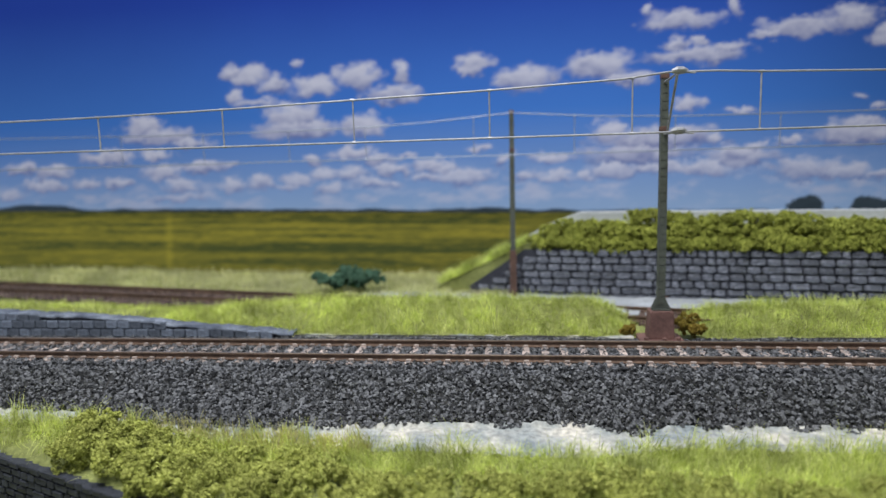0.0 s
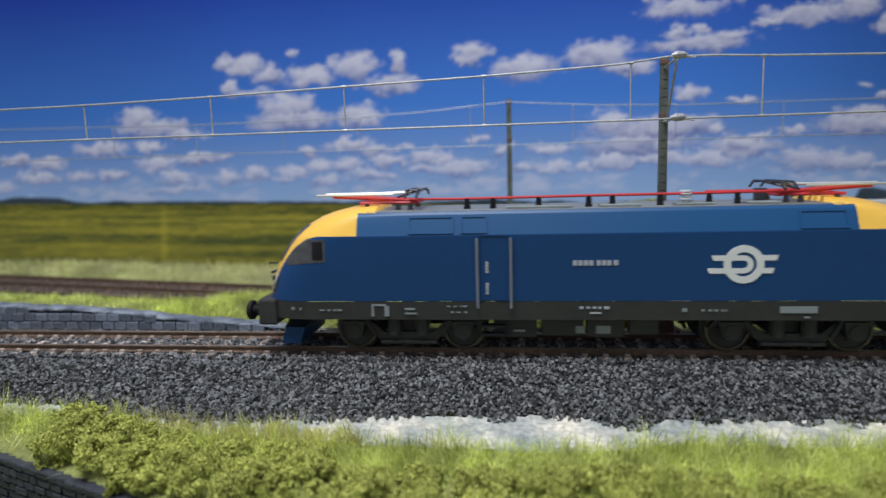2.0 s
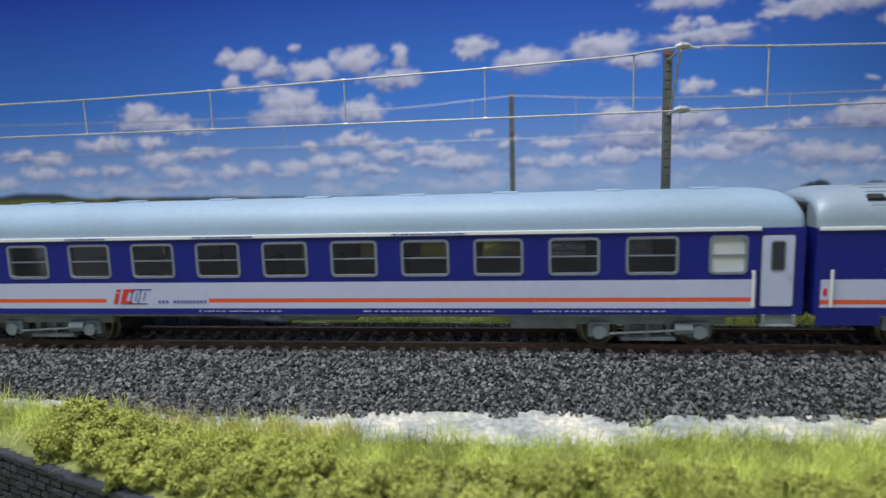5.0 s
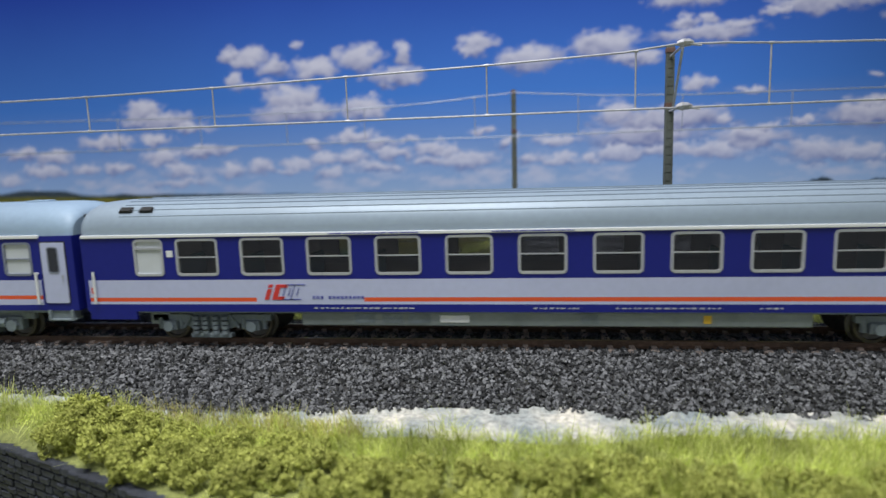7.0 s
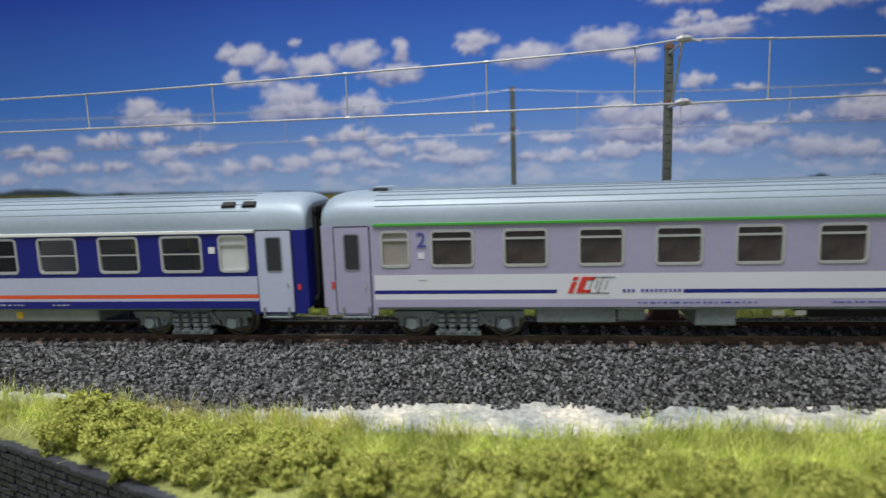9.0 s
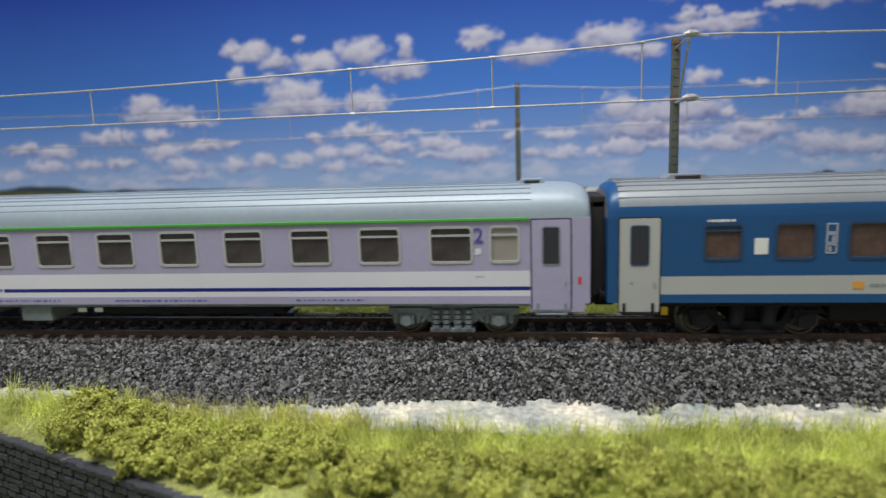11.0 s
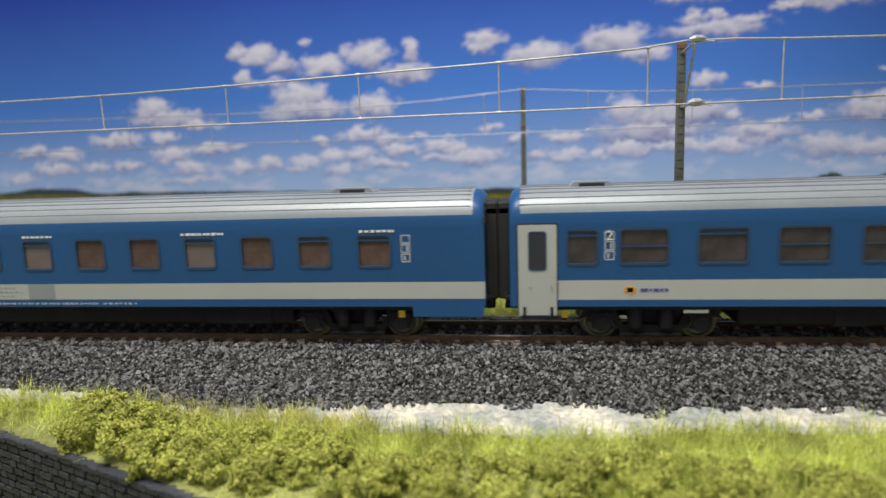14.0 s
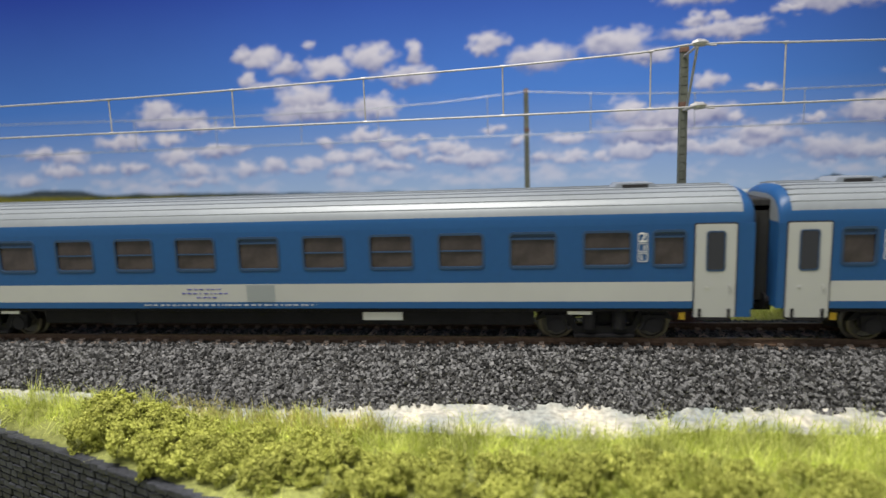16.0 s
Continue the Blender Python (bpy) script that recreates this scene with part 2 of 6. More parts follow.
GRASS_PALE = material("pale_grass", (0.66, 0.68, 0.30), 0.8, second=(0.92, 0.88, 0.58), island=1.0, stain=0.25, stain_size=30, spec=0.2, through_light=0.5)
GRASS_DRY = material("dry_grass", (0.66, 0.60, 0.22), 0.8, second=(0.75, 0.72, 0.38), island=1.0, stain=0.2, spec=0.2, through_light=0.5)
BUSH = material("olive_foam_foliage", (0.21, 0.235, 0.046), 0.9, second=(0.55, 0.565, 0.16), island=0.6, stain=0.25, stain_size=9, spec=0.1, through_light=0.0)
HEDGE = material("dark_olive_foam_foliage", (0.15, 0.175, 0.028), 0.9, second=(0.42, 0.44, 0.095), island=0.6, stain=0.3, stain_size=9, spec=0.1)
BUSH_BROWN = material("brown_foam_foliage", (0.16, 0.10, 0.02), 0.9, second=(0.25, 0.2, 0.04), island=1.0, stain=0.3, stain_size=6, spec=0.1)
BUSH_DARK = material("dark_green_foliage", (0.05, 0.11, 0.07), 0.9, second=(0.10, 0.18, 0.12), island=1.0, stain=0.25, stain_size=9, spec=0.1)
WALL_STONE = material("grey_wall_stone", (0.165, 0.175, 0.21), 0.85, grain=0.5, grain_size=2.2, stain=0.4, stain_size=22, random_tint=0.2, bump=0.7)
WALL_JOINT = material("dark_wall_joint", (0.045, 0.047, 0.062), 0.95, grain=0.3, grain_size=1.2, stain=0.2)
DARK_STONE = material("anthracite_wall_stone", (0.034, 0.038, 0.052), 0.7, grain=0.35, grain_size=1.2, stain=0.3, random_tint=0.25, bump=0.7)
DARK_JOINT = material("black_wall_joint", (0.022, 0.024, 0.032), 0.9, grain=0.3, grain_size=1.2)
KERB_STONE = material("blue_grey_kerb_stone", (0.14, 0.163, 0.208), 0.8, grain=0.3, grain_size=1.2, random_tint=0.3, bump=0.5)
MAST_GREEN = material("grey_green_mast_paint", (0.095, 0.105, 0.088), 0.55, 0.1, grain=0.15, grain_size=1.0, stain=0.25, stain_size=8)
MAST_RUST = material("rusty_mast_foot", (0.115, 0.062, 0.046), 0.8, grain=0.25, grain_size=1.0, stain=0.3, stain_size=6)
MAST_BASE = material("red_brown_mast_base", (0.19, 0.10, 0.085), 0.75, grain=0.15, grain_size=0.8, stain=0.25, stain_size=6)
WIRE = material("silver_wire", (0.37, 0.37, 0.40), 0.5, 0.35, grain=0.15, grain_size=1.5, stain=0.15, stain_size=12)
WIRE_FAR = material("grey_wire", (0.30, 0.33, 0.40), 0.5, 0.4, grain=0.1, grain_size=1.5)

LEDGE = material("blue_white_filler", (0.105, 0.125, 0.17), 0.85, grain=0.3, grain_size=1.2, stain=0.35, stain_size=9, bump=0.7, second=(0.21, 0.235, 0.28))
BOARD_WHITE = material("whitewashed_board", (0.50, 0.52, 0.53), 0.8, grain=0.08, grain_size=2.5, stain=0.15, stain_size=25)
WALL_RUST = material("red_brown_wall_stone", (0.19, 0.115, 0.095), 0.85, grain=0.4, grain_size=1.8, stain=0.3, stain_size=9, random_tint=0.3, bump=0.6)
PATH_GREY = material("bare_grey_filler", (0.42, 0.44, 0.47), 0.9, grain=0.2, grain_size=1.5, stain=0.3, stain_size=16, bump=0.4)

# ---- backdrop: a printed board of sky, clouds and a field ----
HIGH_LEFT = [(-133, 121.0, 10.5, 6.6), (-145, 124.2, 5.2, 4.0), (-117, 115.3, 9.8, 6.1), (-142, 109.3, 7.6, 4.4), (-127, 104.7, 14.1, 3.5), (-91, 112.5, 14.2, 6.1), (-64, 118.0, 12.4, 8.6),
             (-37, 119.4, 4.9, 6.4), (-42, 107.0, 18.9, 5.6), (-104, 127.8, 4.6, 1.7), (-105, 95.7, 16.7, 8.4), (-101, 87.4, 27.7, 6.7), (-62, 88.2, 14.9, 6.6), (-204, 92.5, 15.3, 5.5),
             (-195, 86.0, 25.7, 6.0), (-175, 82.4, 14.6, 3.2), (-233, 73.8, 16.4, 4.7), (-198, 74.6, 11.1, 3.7), (-293, 68.4, 12.6, 4.8), (-271, 66.6, 11.9, 5.2), (-276, 57.2, 18.7, 4.3), (-249, 57.7, 9.2, 4.3)]
LOW_LEFT = [(-306, 51.9, 9.0, 4.4), (-225, 58.3, 11.6, 3.3), (-169, 66.9, 17.0, 3.9), (-149, 66.8, 6.7, 2.3), (-194, 63.4, 11.9, 5.1), (-182, 55.0, 12.3, 5.1), (-148, 54.6, 8.7, 5.1),
            (-129, 56.0, 7.6, 5.7), (-183, 47.3, 17.3, 3.3), (-71, 72.4, 13.7, 4.9), (-53, 68.6, 13.6, 4.9), (-93, 68.6, 7.4, 3.4), (-89, 60.2, 10.2, 4.1), (-43, 61.7, 10.9, 4.0),
            (-70, 59.7, 10.1, 4.0), (-104, 56.5, 10.3, 4.1), (-86, 51.6, 9.3, 3.2), (-54, 54.2, 13.7, 3.1), (-112, 52.6, 8.5, 2.7), (-33, 69.1, 5.4, 2.4), (-20, 63.2, 9.8, 4.4), (-22, 56.3, 11.6, 3.1)]
HIGH_RIGHT = [(7, 122.7, 9.9, 5.9), (2, 119.4, 6.9, 2.9), (38, 112.1, 18.6, 7.5), (80, 117.9, 18.9, 8.6), (94, 110.1, 13.5, 4.5), (125, 140.9, 18.2, 5.6), (108, 147.8, 3.2, 4.0), (154, 146.8, 5.4, 5.1),
              (133, 121.2, 26.1, 5.2), (151, 125.7, 11.3, 2.8), (124, 128.6, 5.2, 3.2), (135, 129.2, 4.7, 2.8), (190, 133.9, 22.7, 5.5), (217, 137.9, 13.8, 7.4), (170, 131.2, 9.3, 3.2),
              (233, 127.5, 6.5, 6.2), (130, 93.7, 8.4, 5.3), (158, 89.8, 9.1, 2.6), (231, 89.1, 6.0, 2.8), (221, 94.8, 5.7, 1.8), (220, 74.5, 22.7, 7.3), (223, 80.4, 13.3, 3.6)]
LOW_RIGHT = [(188, 71.9, 6.2, 2.7), (86, 80.4, 10.8, 7.1), (115, 74.6, 36.4, 6.7), (104, 66.2, 32.7, 7.2), (145, 74.3, 8.0, 3.7), (160, 64.1, 19.8, 6.2), (198, 55.6, 21.3, 5.8), (169, 70.0, 7.9, 3.3),
             (217, 53.7, 15.3, 4.9), (89, 58.1, 15.8, 5.5), (116, 57.8, 22.5, 4.7), (140, 57.6, 18.1, 4.6), (-2, 56.6, 17.6, 5.3), (-10, 61.9, 7.5, 3.9), (51, 65.6, 11.9, 3.4), (23, 66.0, 4.8, 4.3),
             (55, 55.2, 11.1, 3.7), (37, 55.2, 9.1, 3.0), (74, 54.3, 5.5, 3.9), (10, 72.8, 7.9, 1.9), (236, 51.8, 7.6, 2.9)]


def backdrop():
    xs = np.concatenate([np.linspace(-430, -336, 20), np.arange(-330, 300, 1.15), np.linspace(306, 400, 20)])
    zs = np.concatenate([np.linspace(-25, 1, 10), np.arange(3, 166, 0.8), np.linspace(170, 215, 10)])
    nx, nz = len(xs), len(zs)
    X, Z = np.meshgrid(xs, zs, indexing="ij")
    up = np.clip((Z - 38) / 130, 0, 1.2)[..., None]
    low, mid, top = (np.array(srgb(*c)) for c in ((122, 148, 184), (62, 112, 190), (38, 66, 158)))
    col = np.where(up < 0.45, low + (mid - low) * np.clip(up / 0.45, 0, 1), mid + (top - mid) * np.clip((up - 0.45) / 0.55, 0, 1))
    # lens vignette painted into the colours: the sky darkens towards both sides
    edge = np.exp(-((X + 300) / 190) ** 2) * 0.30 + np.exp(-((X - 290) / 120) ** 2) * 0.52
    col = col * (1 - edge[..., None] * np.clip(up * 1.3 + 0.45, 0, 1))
    col = col * (1 + 0.05 * fbm(X / 60 + 30, Z / 40 + 9, 3)[..., None])
    wob_x, wob_z = 8.5 * fbm(X / 10 + 50, Z / 7 + 50, 11, 5, 0.65), 5.0 * fbm(X / 8 + 90, Z / 5 + 20, 12, 5, 0.65)
    dens, shade = np.zeros_like(X), np.zeros_like(X)
    for cx, cz, hw, hh in (*HIGH_LEFT, *LOW_LEFT, *HIGH_RIGHT, *LOW_RIGHT):
        u, v = (X + wob_x - cx) / (hw * 1.22), (Z + wob_z - cz) / (hh * 1.25)
        v = np.where(v < 0, v * 1.25, v * 0.95)
        d = np.clip((1.1 - np.sqrt(u * u + v * v)) * 1.5, 0, 1)
        take = d > dens
        shade = np.where(take, np.clip(0.34 + 0.012 * max(hw - 12, 0) - 0.8 * v, 0, 1), shade)
        dens = np.maximum(dens, d)
    torn = fbm(X / 7 + 3, Z / 4.5 + 8, 21, 6, 0.62)
    dens = np.clip(dens * 1.25 + 1.1 * torn * np.clip(dens * 6, 0, 1) * (1.2 - dens) - 0.08, 0, 1)
    haze = np.clip(fbm(X / 15 + 7, Z / 5.5 + 3, 31, 6, 0.6) * 2.0 + 0.1, 0, 1) * np.exp(-((Z - 48) / 11) ** 2) * 0.62
    dens = np.maximum(dens * np.clip(0.72 + (Z - 45) / 90, 0.72, 1), haze)
    shade = np.maximum(shade, haze * 0.3)
    white, grey = np.array(srgb(184, 187, 204)), np.array(srgb(98, 108, 152))
    puff = np.clip(0.5 + 0.8 * fbm(X / 5, Z / 4, 41, 4), 0, 1)
    k = np.clip(shade * (0.5 + 0.75 * puff) + 0.18 * np.clip(1 - dens, 0, 1), 0, 1)[..., None]
    cloud = white * (1 - k) + grey * k
    # the clouds take a weaker share of the painted vignette
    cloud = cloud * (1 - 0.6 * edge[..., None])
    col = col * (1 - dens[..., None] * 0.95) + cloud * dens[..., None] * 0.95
    # far trees and the field
    hz = 35.2 - (X + 13) * 0.0205
    ridge = hz + 1.6 + 1.1 * fbm(X / 14, X * 0, 51, 4) + 2.6 * np.exp(-((X + 282) / 24) ** 4) + 0.8 * np.exp(-((X - 15) / 30) ** 2)
    for tx, tw, th in ((195.5, 10.5, 13.4), (241, 21, 11.6), (213, 4.5, 4.5), (174, 9, 3.6), (290, 25, 12)):
        ridge = np.maximum(ridge, hz - 3 + (th + 2) * np.clip(1 - ((X + 5 * fbm(X / 6, Z / 4, 61, 4) - tx) / tw) ** 4, 0, 1) ** 0.5 * (0.88 + 0.3 * fbm(X / 5, X * 0, 63, 4)))
    trees = np.clip((ridge - Z) / 0.7 + 0.5, 0, 1)[..., None]
    tree_col = np.array(srgb(44, 54, 62)) * (1 + 0.25 * fbm(X / 4, Z / 3, 62, 4)[..., None])
    col = col * (1 - trees) + tree_col * trees
    depth = np.clip((hz - Z) / 38, 0.001, 1)
    row = fbm(X / (40 + 80 * depth) + 3, 7 * np.log(depth + 0.03), 71, 5, 0.6)
    fine = fbm(X / 6.0, Z / 1.5, 72, 5, 0.6)
    mixf = np.clip(0.30 + 0.75 * row + 0.40 * fine + 0.22 * np.exp(-((depth - 0.35) / 0.2) ** 2) + 0.35 * np.exp(-((X + 192 + 0.1 * (hz - Z)) / 2.5) ** 2), 0, 1)[..., None]
    field = np.array(srgb(62, 70, 40)) * (1 - mixf) + np.array(srgb(130, 124, 50)) * mixf
    field = field * (0.72 + 0.28 * np.clip(depth * 5, 0, 1))[..., None]
    below = np.clip((hz - Z) / 0.6 + 0.5, 0, 1)[..., None]
    col = col * (1 - below) + field * below
    col = np.clip(col, 0, 1)
    V = np.stack([X, np.full_like(X, 170.0), Z], -1).reshape(-1, 3)
    a = (np.arange(nx - 1)[:, None] * nz + np.arange(nz - 1)[None, :]).ravel()
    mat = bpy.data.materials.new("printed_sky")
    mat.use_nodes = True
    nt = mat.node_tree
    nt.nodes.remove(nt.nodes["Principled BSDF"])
    # the print emits its own colours; the room lamp does not light it
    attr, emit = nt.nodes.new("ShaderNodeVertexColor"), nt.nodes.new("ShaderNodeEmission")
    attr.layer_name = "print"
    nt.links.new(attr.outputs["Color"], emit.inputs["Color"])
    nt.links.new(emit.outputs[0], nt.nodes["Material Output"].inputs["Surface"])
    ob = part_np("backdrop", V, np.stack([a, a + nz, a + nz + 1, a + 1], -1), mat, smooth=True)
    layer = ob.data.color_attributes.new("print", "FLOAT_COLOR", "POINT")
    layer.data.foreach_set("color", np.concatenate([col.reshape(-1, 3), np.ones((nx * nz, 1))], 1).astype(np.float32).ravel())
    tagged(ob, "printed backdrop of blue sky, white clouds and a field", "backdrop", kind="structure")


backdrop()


# ---- ground ----
def ridge_far(x):
    """Height of the grass mound behind the track."""
    return np.interp(x, [-330, -180, -122, -106, -82, -54, -20, 30, 60, 66, 74, 78, 95, 101, 108, 117, 135, 172, 330],
                     [4.0, 4.0, 2.0, 1.6, 4.5, 7.0, 7.2, 7.0, 6.4, 4.5, -1.0, -2.5, -2.5, -1.0, 2.0, 3.8, 4.6, 4.2, 4.0])


def second_line(x):
    """The middle of the second track in plan."""
    return 93.5 - (x + 120) * 0.198


def toe_line(x):
    """Where the ballast slope ends at the front."""
    return np.interp(x, [-160, -111, -88, -60, -32, -9, 25, 44, 61, 75, 91, 200], [-29, -31, -37, -40.5, -38.5, -34.5, -33, -31.5, -36.5, -33, -31.5, -32]) + 1.3 * fbm(x / 9 + 4, x * 0 + 2, 6, 4)


def front_edge(x):
    return np.interp(x, [-160, -134, -109, -92, -72, -36, -3, 42, 58, 73, 102, 200], [-33, -33, -31, -36, -40.5, -43.5, -45, -46.5, -44, -40, -40, -40]) + 1.2 * fbm(x / 8 + 3, x * 0 + 1, 9, 4)


def front_line(x):
    """The edge where the front grass ends at the retaining wall."""
    return np.clip(-46.0 - 0.37 * (x + 124), -105, -41.5)


def ground_height(X, Y):
    n = 0.5 * fbm(X / 9, Y / 9, 5, 4)
    toe = toe_line(X)
    edge = front_line(X)
    front = np.interp((Y - edge) / (-40.5 - edge), [-0.5, -0.08, 0, 1], [-60, -58, -19.6, -14.5])
    front = np.where(Y > -40.5, -14.4, front)
    slope = np.interp((Y - toe) / (-17.5 - toe), [0, 1], [-13.6, -3.2])
    bank = np.exp(-((Y - 46) / 15) ** 2) * (ridge_far(X) + 3.5) - 3.5
    back = np.where(Y > 62, np.maximum(bank, -3.4), bank)
    rise = np.interp(Y - second_line(X), [20, 40], [0, 1]) * np.interp(X, [-310, -114, -20, 0], [7.0, 1.6, 0.8, 0]) * (Y > 95)
    z = np.where(Y < toe, front, np.where(Y < -17.5, slope, np.where(Y < 17.5, -3.2, np.where(Y < 24, -3.3, back))))
    return z + np.where((Y > -17) & (Y < 17), 0, n) + rise


sheet("ground", np.arange(-420, 421, 3.0), np.concatenate([np.arange(-400, -80, 20), np.arange(-80, 171, 1.5)]),
      lambda X, Y: ground_height(X, Y) - 0.6 - 1.6 * ((Y > -39) & (Y < 24)), EARTH)
tagged(bpy.data.objects["ground"], "modelled earth of the layout under grass", "ground", kind="structure")


def plaster_strip():
    """The bare strip between the ballast and the front grass."""
    def h(X, Y):
        return ground_height(X, Y) + 0.25 * fbm(X / 3, Y / 3, 8, 4) - 2.2 * (Y < front_edge(X) - 1.5) + np.where(Y < toe_line(X) + 1, 0.2, -0.6 - 0.35 * (Y - toe_line(X)))
    ob = sheet("plaster_strip", np.arange(-260, 261, 1.2), np.arange(-48, -28, 0.8), h, PLASTER)
    tagged(ob, "bare rough whitish plaster strip beside the ballast", "ground", kind="structure")


plaster_strip()


def rail(parent, x0, x1, y, yaw_pts=None, dark=False):
    """One rail with foot, web and head along x, its top at z = 0."""
    foot = [(-1.3, -2.2), (1.3, -2.2), (1.3, -1.95), (0.3, -1.65), (0.3, -0.75), (0.62, -0.5), (0.62, -0.1), (0.45, 0), (-0.45, 0), (-0.62, -0.1),
            (-0.62, -0.5), (-0.3, -0.75), (-0.3, -1.65), (-1.3, -1.95)]
    bm = bmesh.new()
    prism(bm, [(y + a, b) for a, b in foot], "x", x0, x1)
    for f in bm.faces:
        f.normal_update()
    bm.faces.ensure_lookup_table()
    for f in bm.faces:
        if min(v.co.z for v in f.verts) > -0.11 and not dark:
            f.material_index = 1
    return part("rail", bm, [RAIL_RUST, RAIL_TOP], parent)


def sleeper_mesh(mats, half=12.6):
    bm = bmesh.new()
    prism(bm, [(-1.45, -3.6), (1.45, -3.6), (1.2, -2.1), (-1.2, -2.1)], "y", -half, half)
    for y in (-8.6, 8.6):
        for s in (-1, 1):
            box(bm, -0.8, 0.8, y + s * 1.3 - 0.55, y + s * 1.3 + 0.55, -2.1, -1.35, 0.12)
    return part("sleeper", bm, mats)


def track(x0, x1, pitch, mats, label, m, dark=False):
    tr = thing("railway_track", 0, 0, 0, label, "track", kind="structure")
    tr.matrix_basis = m
    rail(tr, x0, x1, -8.6, dark=dark)
    rail(tr, x0, x1, 8.6, dark=dark)
    first = sleeper_mesh(mats)
    first.parent = tr
    n = int((x1 - x0) / pitch)
    first.matrix_basis = at(x0 + 2, 0, 0)
    for i in range(1, n):
        again(first, tr, at(x0 + 2 + i * pitch + rng.normal(0, 0.05), 0, rng.normal(0, 0.03), 0, 0, rng.normal(0, 0.25)))
    return tr


track(-420, 420, 6.45, SLEEPER, "main line track with brown rails on concrete sleepers", Matrix.Identity(4))
track(-260, 260, 6.45, SLEEPER_DARK, "weathered second track with brown sleepers, behind the grass", at(-120, 93.5, 0.0, 0, 0, -11.2), dark=True)


def ballast_bed():
    ob = sheet("ballast_bed", np.arange(-420, 421, 3.0), np.arange(-42, 25, 1.5), lambda X, Y: ground_height(X, Y) - 0.25 - 1.4 * (Y < toe_line(X) + 1.5), BALLAST_BED)
    tagged(ob, "dark bed under the ballast stones", "ballast", kind="structure")


ballast_bed()


def main_ballast():
    def spread(r, n):
        x = r.uniform(-215, 215, n)
        y = r.uniform(-43, 23.5, n)
        z = ground_height(x, y)
        toe = toe_line(x) + 0.4 + 2.2 * fbm(x / 6, y / 6, 15, 3)
        keep = (y > toe) & ~((np.abs(np.abs(y) - 8.6) < 1.0))
        keep &= ~((np.abs(x + 103.6) < 0.75) & (y < -15))
        x, y, z = x[keep], y[keep], z[keep]
        between = np.abs(y) < 15
        return np.stack([x, y, np.where(between, r.uniform(-3.3, -2.25, len(x)), z + r.uniform(-0.35, 0.6, len(x)) - 0.5 * (y > -18.5))], -1)
    v, f = stones(80000, spread, 0.68, 3)
    ob = part_np("ballast", v, f, BALLAST)
    tagged(ob, "dark grey crushed stone ballast shoulder", "ballast", kind="stuff")


main_ballast()


def bare_path():
    ob = sheet("bare_path", np.arange(-50, 260, 2.0), np.arange(58, 110, 1.5), lambda X, Y: ground_height(X, Y) + 0.1 + 2.6 * np.exp(-((Y - 66) / 5) ** 2), PATH_GREY)
    tagged(ob, "bare grey filler strip behind the grass mound", "ground", kind="structure")


bare_path()


def rear_ballast():
    m = at(-120, 93.5, 0.0, 0, 0, -11.2)

    def spread(r, n):
        x, y = r.uniform(-200, 110, n), r.uniform(-19, 19, n)
        keep = np.abs(np.abs(y) - 8.6) > 1.0
        x, y = x[keep], y[keep]
        c, s = math.cos(radians(-11.2)), math.sin(radians(-11.2))
        return np.stack([-120 + x * c - y * s, 93.5 + x * s + y * c, np.full(len(x), -3.0)], -1)
    v, f = stones(9000, spread, 1.0, 4)
    ob = part_np("ballast", v, f, BALLAST_BROWN)
    tagged(ob, "dark brown ballast bed of the second track", "ballast", kind="stuff")


rear_ballast()


def grass_on(name, n, x0, x1, y0, y1, length, label, mat=GRASS, seed=1, keep=None, lean=0.5, width=0.22):
    r = np.random.default_rng(seed)
    x, y = r.uniform(x0, x1, n), r.uniform(y0, y1, n)
    if keep:
        k = keep(x, y, r)
        x, y = x[k], y[k]
    c = np.stack([x, y, ground_height(x, y) - 0.5], -1)
    v, f = blades(c, length, lean, width, seed + 1)
    ob = part_np(name, v, f, mat)
    return tagged(ob, label, "grass", kind="stuff")


grass_on("grass", 120000, -170, 180, -90, -30, 6.2, "bright green static grass in front of the track",
         keep=lambda x, y, r: (y < front_edge(x)) & (y > front_line(x) + 2.2) & ((y > np.interp(x, [-95, -60, 20, 45, 150], [-47, -56, -62, -72, -78]) + 5 * fbm(x / 9, y / 9, 61, 3)) | (r.random(len(x)) < 0.12)), seed=11, lean=2.1, width=0.16)
grass_on("grass", 22000, -120, 20, -52, -36, 3.9, "dry straw-coloured grass fringe beside the ballast", GRASS_DRY,
         keep=lambda x, y, r: (np.abs(y - front_edge(x) + 1.0) < 2.6 + 1.5 * r.normal(size=len(x))) & (x < -10), seed=12, lean=1.0)
grass_on("grass", 72000, -120, 220, 24, 70, 4.3, "bright green static grass mound behind the track",
         keep=lambda x, y, r: (ridge_far(x) > -1.5) & ((y > 27) | (x > -60)) & (np.abs(y - 45) < 20), seed=13, lean=1.5, width=0.17)
grass_on("grass", 20000, -330, -85, 27, 90, 3.6, "green static grass between the two tracks",
         keep=lambda x, y, r: y < second_line(x) - 25, seed=14, lean=1.3, width=0.24)
grass_on("grass", 34000, -400, 30, 95, 168, 3.6, "pale green grass strip behind the second track", GRASS_PALE,
         keep=lambda x, y, r: (y > second_line(x) + 21) & (y > 95), seed=15, lean=0.7, width=0.35)


